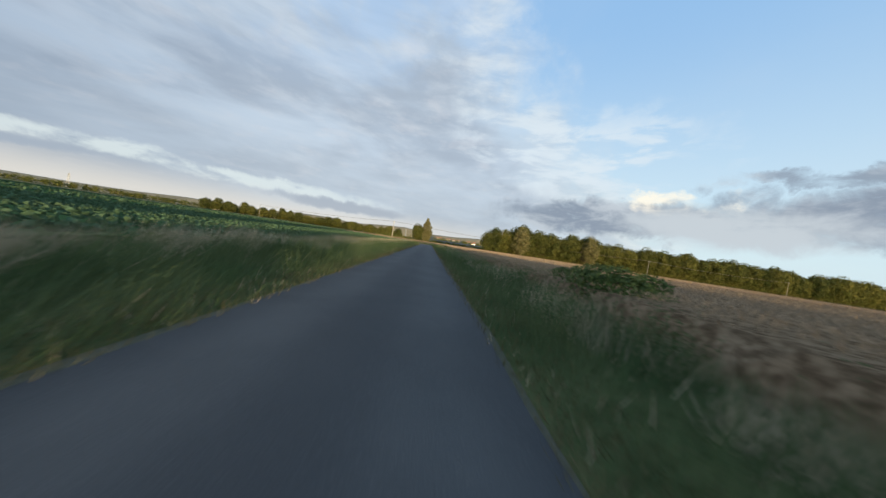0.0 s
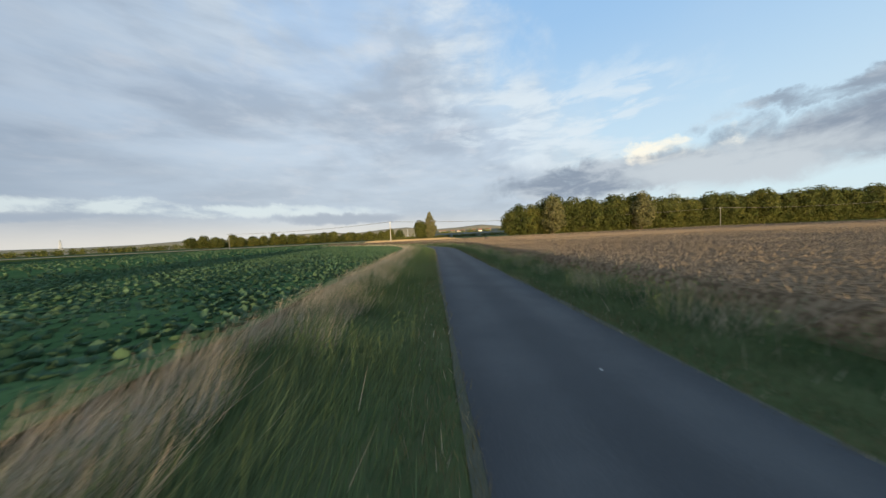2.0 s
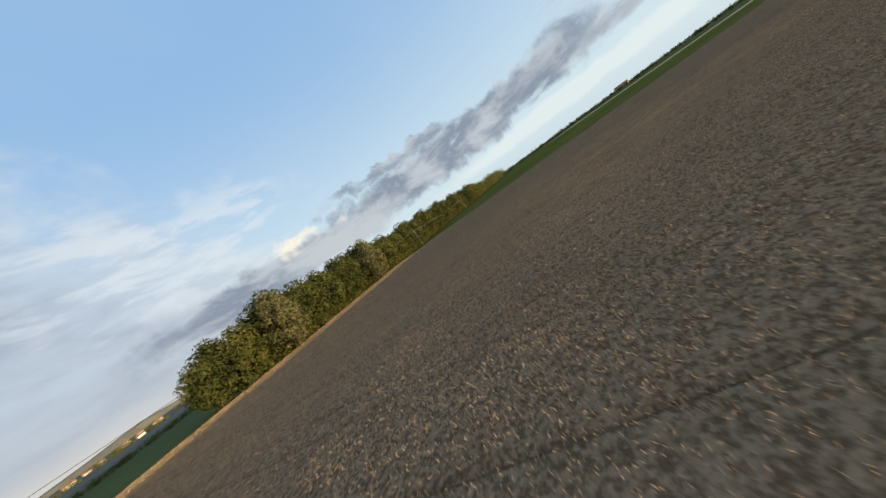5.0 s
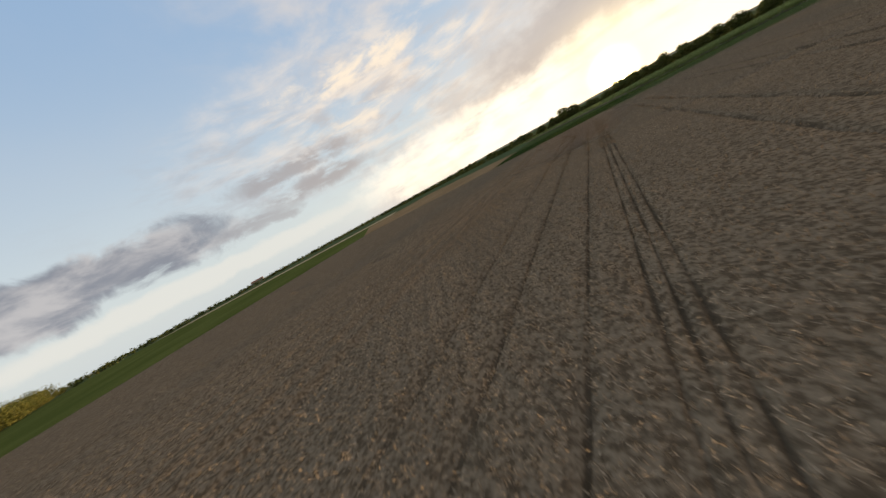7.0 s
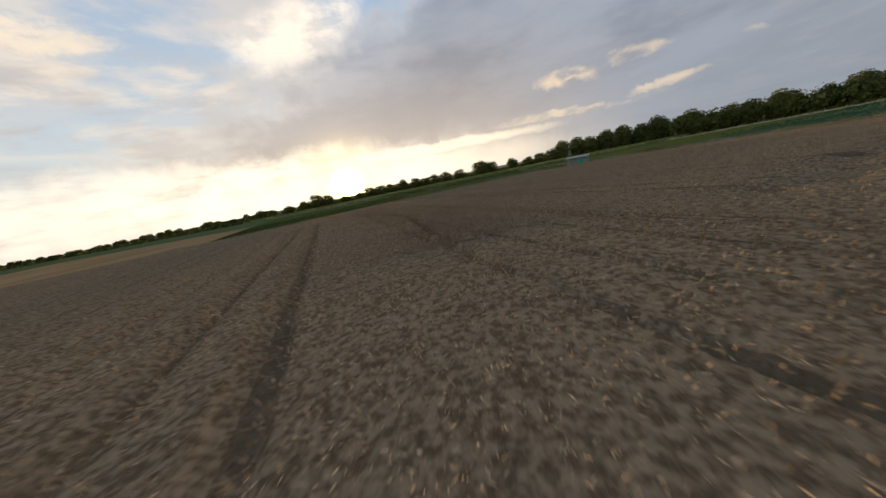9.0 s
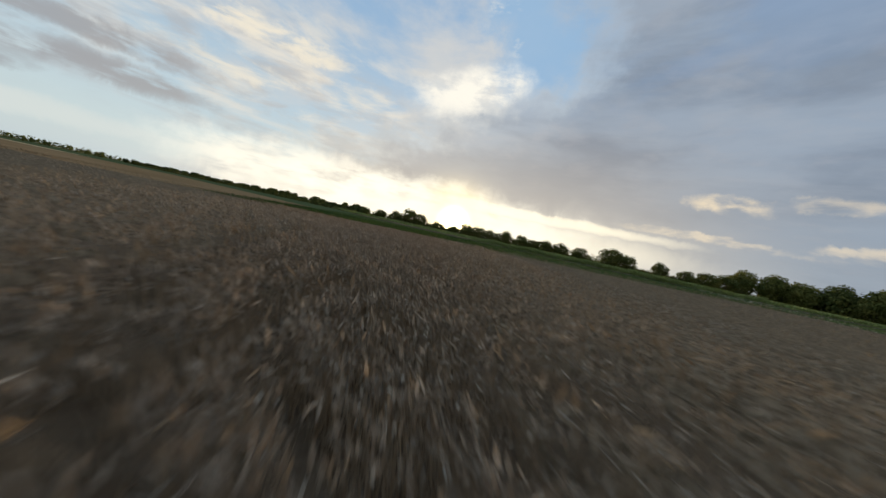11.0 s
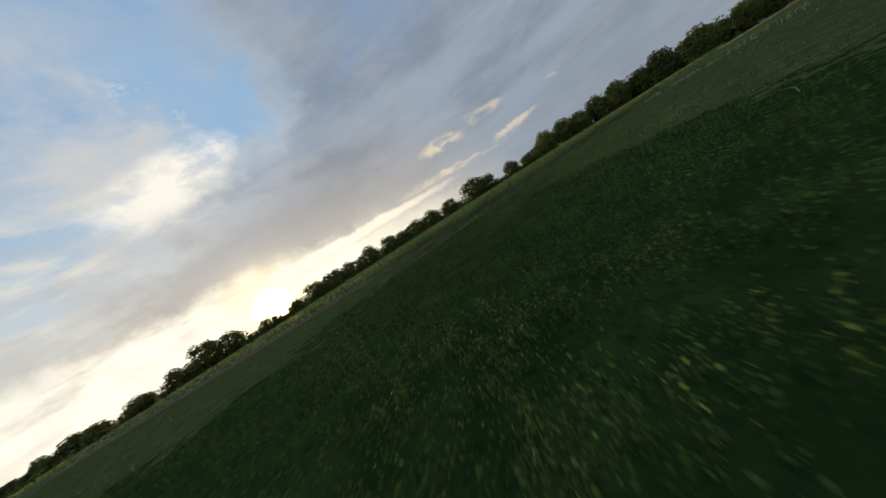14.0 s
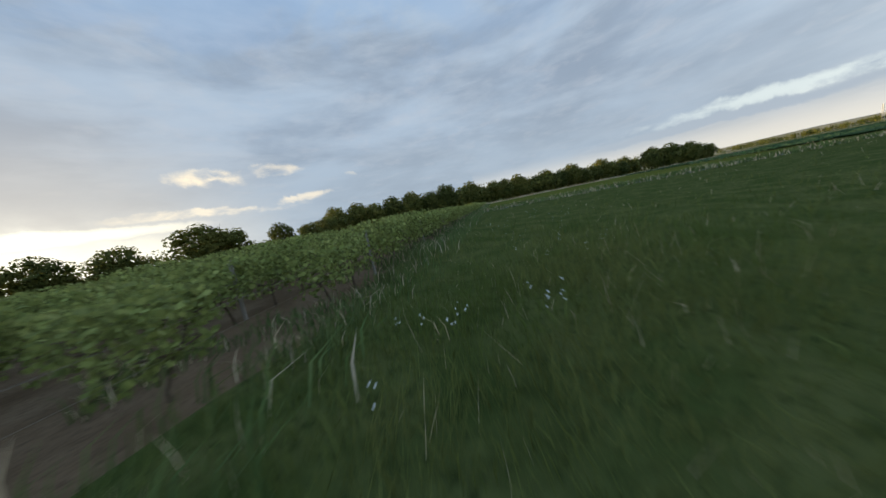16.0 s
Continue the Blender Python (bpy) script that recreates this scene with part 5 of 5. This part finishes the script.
p = p[in_clover(p[:, 0], p[:, 1]) & ~in_meadow(p[:, 0], p[:, 1]) & (way_off(p, CLOVER_WAY) > 3.5) & (rng.random(len(p)) < 0.35 + 0.65 * np.exp(-way_off(p, CLOVER_WAY) / 12.0))]
clover_stand("clover_crop_far", p, 0.44, 0.055, "leafy dark green fodder crop across the field", 1)
p = spread(420000, 5, 96, -76, 0)
p = p[in_meadow(p[:, 0], p[:, 1]) & (rng.random(len(p)) < 0.9 * np.exp(-way_off(p, CLOVER_WAY) / 4.5) + 0.05)]
grass_stand("headland_grass", p, 0.2, 0.5, 0.009, M["meadow_grass"], "long soft grass along the vineyard edge", dry=M["dry_grass"], share=0.03)
p = spread(1300000, 18, 74, -62, -34)
p = p[in_clover(p[:, 0], p[:, 1]) & (rng.random(len(p)) < np.exp(-way_off(p, CLOVER_WAY) / 2.6)) & (in_meadow(p[:, 0], p[:, 1]) | (rng.random(len(p)) < 0.2))]
grass_stand("headland_grass_close", p, 0.2, 0.52, 0.0055, M["meadow_grass"], "dense soft grass blades beside the vines", dry=M["dry_grass"], share=0.015, fine=True)
p = np.concatenate([c + rng.normal(size=(70, 2)) * np.array([1.1, 0.5]) for c in np.concatenate([spread(160, 50, 92, -50, -6), spread(60, 54, 68, -30, -8), spread(40, 44, 60, -36, -22)])])
p = p[in_clover(p[:, 0], p[:, 1]) & (way_off(p, CLOVER_WAY) > 4.0)]
n = len(p)
v, q = cards(np.stack([p[:, 0], p[:, 1], rng.uniform(0.42, 0.62, n)], 1), np.tile(np.array([[0.2, 0.3, 0.9]]), (n, 1)) + 0.0 * rng.normal(size=(n, 3)), rng.uniform(0.008, 0.017, n), 0.9)
tagged(new("yellow_flowers", mesh_of("yellow_flowers", v, [q], [M["flower_yellow"]])), "drifts of small yellow-green flower heads in the crop", "flowers", kind="stuff")

p = spread(110000, 14, 66, -62, -44)
foot_room = p[:, 1] - vine_north(p[:, 0])
p = p[(foot_room < 1.8) & (foot_room > -3.0) & (waves(p[:, 0], p[:, 1], 1.1) + 0.7 * waves(p[:, 0], p[:, 1], 2.7, 3.0) + 0.35 * foot_room > -0.1)]
grass_stand("vineyard_weeds", p, 0.15, 0.55, 0.012, M["grass"], "low green weeds between the grass and the first vines", dry=M["dry_grass"], share=0.15)

p = spread(70000, -70, 62, -72, -44)
edge_room = p[:, 1] - vine_north(p[:, 0])
p = p[(edge_room < 2.6) & (edge_room > 0.5 + 0.5 * waves(p[:, 0], p[:, 1], 1.3)) & (p[:, 0] < 50 + 4 * waves(p[:, 0], p[:, 1], 0.7))]
grass_stand("headland_edge_grass", p, 0.35, 0.75, 0.014, M["grass"], "taller green grass along the vineyard's first row", dry=M["dry_grass"], share=0.06, lay=2.8, bend=(0.2, 0.8))
# white yarrow heads in the headland grass
p = np.concatenate([np.array([42.5, -50.5]) + rng.normal(size=(7, 2)) * np.array([0.35, 0.25]), np.array([41.8, -49.5]) + rng.normal(size=(5, 2)) * 0.2, np.array([58.7, -44.3]) + rng.normal(size=(4, 2)) * 0.12, np.array([55.4, -44.4]) + rng.normal(size=(4, 2)) * 0.15, spread(60, 26, 40, -53, -48)])
n = len(p)
v, q = cards(np.concatenate([np.stack([p[:, 0] + dx_, p[:, 1] + dy_, rng.uniform(0.5, 0.65, n)], 1) for dx_, dy_ in ((0, 0), (0.03, 0.02), (-0.02, 0.03))]), np.tile(np.array([[0.1, 0.1, 1.0]]), (3 * n, 1)), np.full(3 * n, 0.012), 1.0)
tagged(new("white_flowers", mesh_of("white_flowers", v, [q], [M["flower_white"]])), "small white flower heads above the grass", "flowers", kind="stuff")

# ---- vineyard ----
VINE_DIR = Vector((-0.9931, -0.1172, 0)).normalized()
VINE_OUT = Vector((0.1172, -0.9931, 0)).normalized()


def make_vine(seed):
    rg = np.random.default_rng(seed)
    thing = tagged(new("grapevine"), "knee-high gnarled grapevine with bushy green shoots on wires", "grapevine")
    bm = bmesh.new()
    a = Vector((0, 0, -0.05))
    for k in range(3):
        b = a + Vector((rg.normal() * 0.05, rg.normal() * 0.05, 0.2))
        rod_between(bm, a, b, 0.035 - 0.005 * k, 0.03 - 0.005 * k, 6)
        a = b
    for s in (-1, 1):
        rod_between(bm, a, a + Vector((s * 0.4, rg.normal() * 0.04, 0.1)), 0.022, 0.012, 5)
    part("trunk", bm, M["bark"], thing)
    m = 600
    c = np.stack([rg.uniform(-0.68, 0.68, m), rg.normal(size=m) * 0.24, 0.38 + 1.0 * rg.random(m) ** 0.85], 1)
    c[:, 1] *= 1.0 + 0.5 * (c[:, 2] - 0.5)
    normal = rg.normal(size=(m, 3)) + np.stack([np.zeros(m), np.sign(c[:, 1]) * 1.0, np.full(m, 0.5)], 1)
    normal /= np.linalg.norm(normal, axis=1)[:, None]
    v, q = cards(c, normal, rg.uniform(0.036, 0.064, m), 0.85)
    crown = new("foliage", mesh_of("foliage", v, [q], [M["vine"]]))
    crown.parent = thing
    return thing


def vine_start(r):
    x = 46.8 + 2.7 * r
    return Vector((x, float(vine_north(x)), 0)) + VINE_OUT * (2.1 * r)


vine_turn = math.degrees(math.atan2(VINE_DIR.y, VINE_DIR.x))
vines = [make_vine(300 + k) for k in range(4)]
vg = np.random.default_rng(9)
spots = []
for r in range(7):
    for k in range(56 - 3 * r):
        p = vine_start(r) + VINE_DIR * (0.6 + 1.1 * k)
        if (r == 0 and (39.7 < p.x < 42.3 or 36.6 < p.x < 37.7)) or vg.random() < 0.1:
            continue
        spots.append((p.x + vg.uniform(-0.08, 0.08), p.y + vg.uniform(-0.08, 0.08), vg.uniform(0.92, 1.28)))
used = set()
for k, (x, y, s) in enumerate(spots):
    ob, m = vines[k % 4], pose(x, y, 0, 0, 0, vine_turn + vg.choice([0, 180]) + vg.uniform(-8, 8))
    if k < 4:
        ob.matrix_basis = m
    else:
        ob = copy_thing(ob, m)
    ob.scale = (s, s, s * vg.uniform(0.92, 1.1))
    tagged(ob, group="vines of the vineyard")
rows_far = []
for r in range(32):
    a0 = 56 - 3 * r if r < 7 else 0
    n = int((146 + 3.2 * r - 1.1 * max(a0, 0)) * (20 if r < 12 else 10))
    s = 1.1 * max(a0, 0) + rng.random(n) * (146 + 3.2 * r - 1.1 * max(a0, 0))
    p = np.array(vine_start(r))[None, :2] + np.array(VINE_DIR)[None, :2] * s[:, None] + np.array(VINE_OUT)[None, :2] * (rng.normal(size=n) * 0.22)[:, None]
    rows_far.append(np.concatenate([p, (0.45 + 0.9 * rng.random(n) ** 0.8)[:, None]], 1))
c = np.concatenate(rows_far)
c = c[c[:, 1] > -123]
normal = rng.normal(size=(len(c), 3)) + np.array([0, 0, 0.6])
normal /= np.linalg.norm(normal, axis=1)[:, None]
v, q = cards(c, normal, rng.uniform(0.12, 0.26, len(c)), 0.85)
tagged(new("vine_rows_far", mesh_of("vine_rows_far", v, [q], [M["vine"]])), "rows of green grapevines running to the hedge", "grapevines", kind="stuff")
post = tagged(new("vineyard_post"), "weathered grey wooden vineyard post at a row", "post", "vineyard posts")
bm = bmesh.new()
rod_between(bm, (0, 0, -0.2), (0, 0, 1.45), 0.045, 0.04, 8)
part("stake", bm, M["weathered"], post)
bm = bmesh.new()
for z in (0.55, 0.9, 1.25):
    rod_between(bm, (0.05, 0, z), (0.09, 0, z), 0.012, 0.012, 4)
part("wire_hook", bm, M["steel"], post)
first = True
for r in range(7):
    for k in range(8):
        p = vine_start(r) + VINE_DIR * ((9.7 if r == 0 else 3.0) + 6.6 * k)
        m = pose(p.x, p.y, 0, 0, vg.uniform(-3, 3), vine_turn)
        if first:
            post.matrix_basis, first = m, False
        else:
            copy_thing(post, m)
for r in range(7):
    for z in (0.55, 0.9):
        a, b = vine_start(r), vine_start(r) + VINE_DIR * 60
        cu = bpy.data.curves.new("trellis_wire", "CURVE")
        cu.dimensions, cu.bevel_depth, cu.bevel_resolution = "3D", 0.002, 0
        sp = cu.splines.new("POLY")
        sp.points.add(1)
        sp.points[0].co, sp.points[1].co = (a.x, a.y, z, 1), (b.x, b.y, z, 1)
        cu.materials.append(M["cable"])
        tagged(new("trellis_wire", cu), "taut steel trellis wire along the vines", "wire", "trellis wires")

# bramble at the wheat's edge, pale spatters on the asphalt
bramble = make_tree("bramble_bush", 400, 1.3, 1.3, 0.1, 4500, 0.05, M["grass"], 8, label="low dark bramble bush in the verge", clump=0.42, category="bush", lobes=12)
plant([bramble], [(6.7, 7.0, 0.95), (7.1, 9.4, 0.75), (7.4, 12.0, 0.6)], "bushes of the verge", rg)
for x, y, s in ((1.44, 30.5, 0.09), (1.21, 32.1, 0.06), (1.37, 33.0, 0.05), (1.7, 36.4, 0.09), (1.5, 40.0, 0.07), (0.7, 50.0, 0.07), (1.45, 73.2, 0.12), (2.6, 71.0, 0.07), (1.6, 93.0, 0.12), (2.0, 14.5, 0.08)):
    bm = bmesh.new()
    sp = np.random.default_rng(int(y * 10))
    top = 0.078
    bm.faces.new([bm.verts.new((x + math.cos(a) * 0.42 * s * sp.uniform(0.4, 0.8), y + math.sin(a) * 0.42 * s * sp.uniform(0.7, 1.6), top)) for a in np.linspace(0, 5.6, 8)])
    tagged(part("pale_spatter", bm, M["flower_white"]), "small pale spatter dried on the asphalt", "stain", "spatters on the lane", kind="")
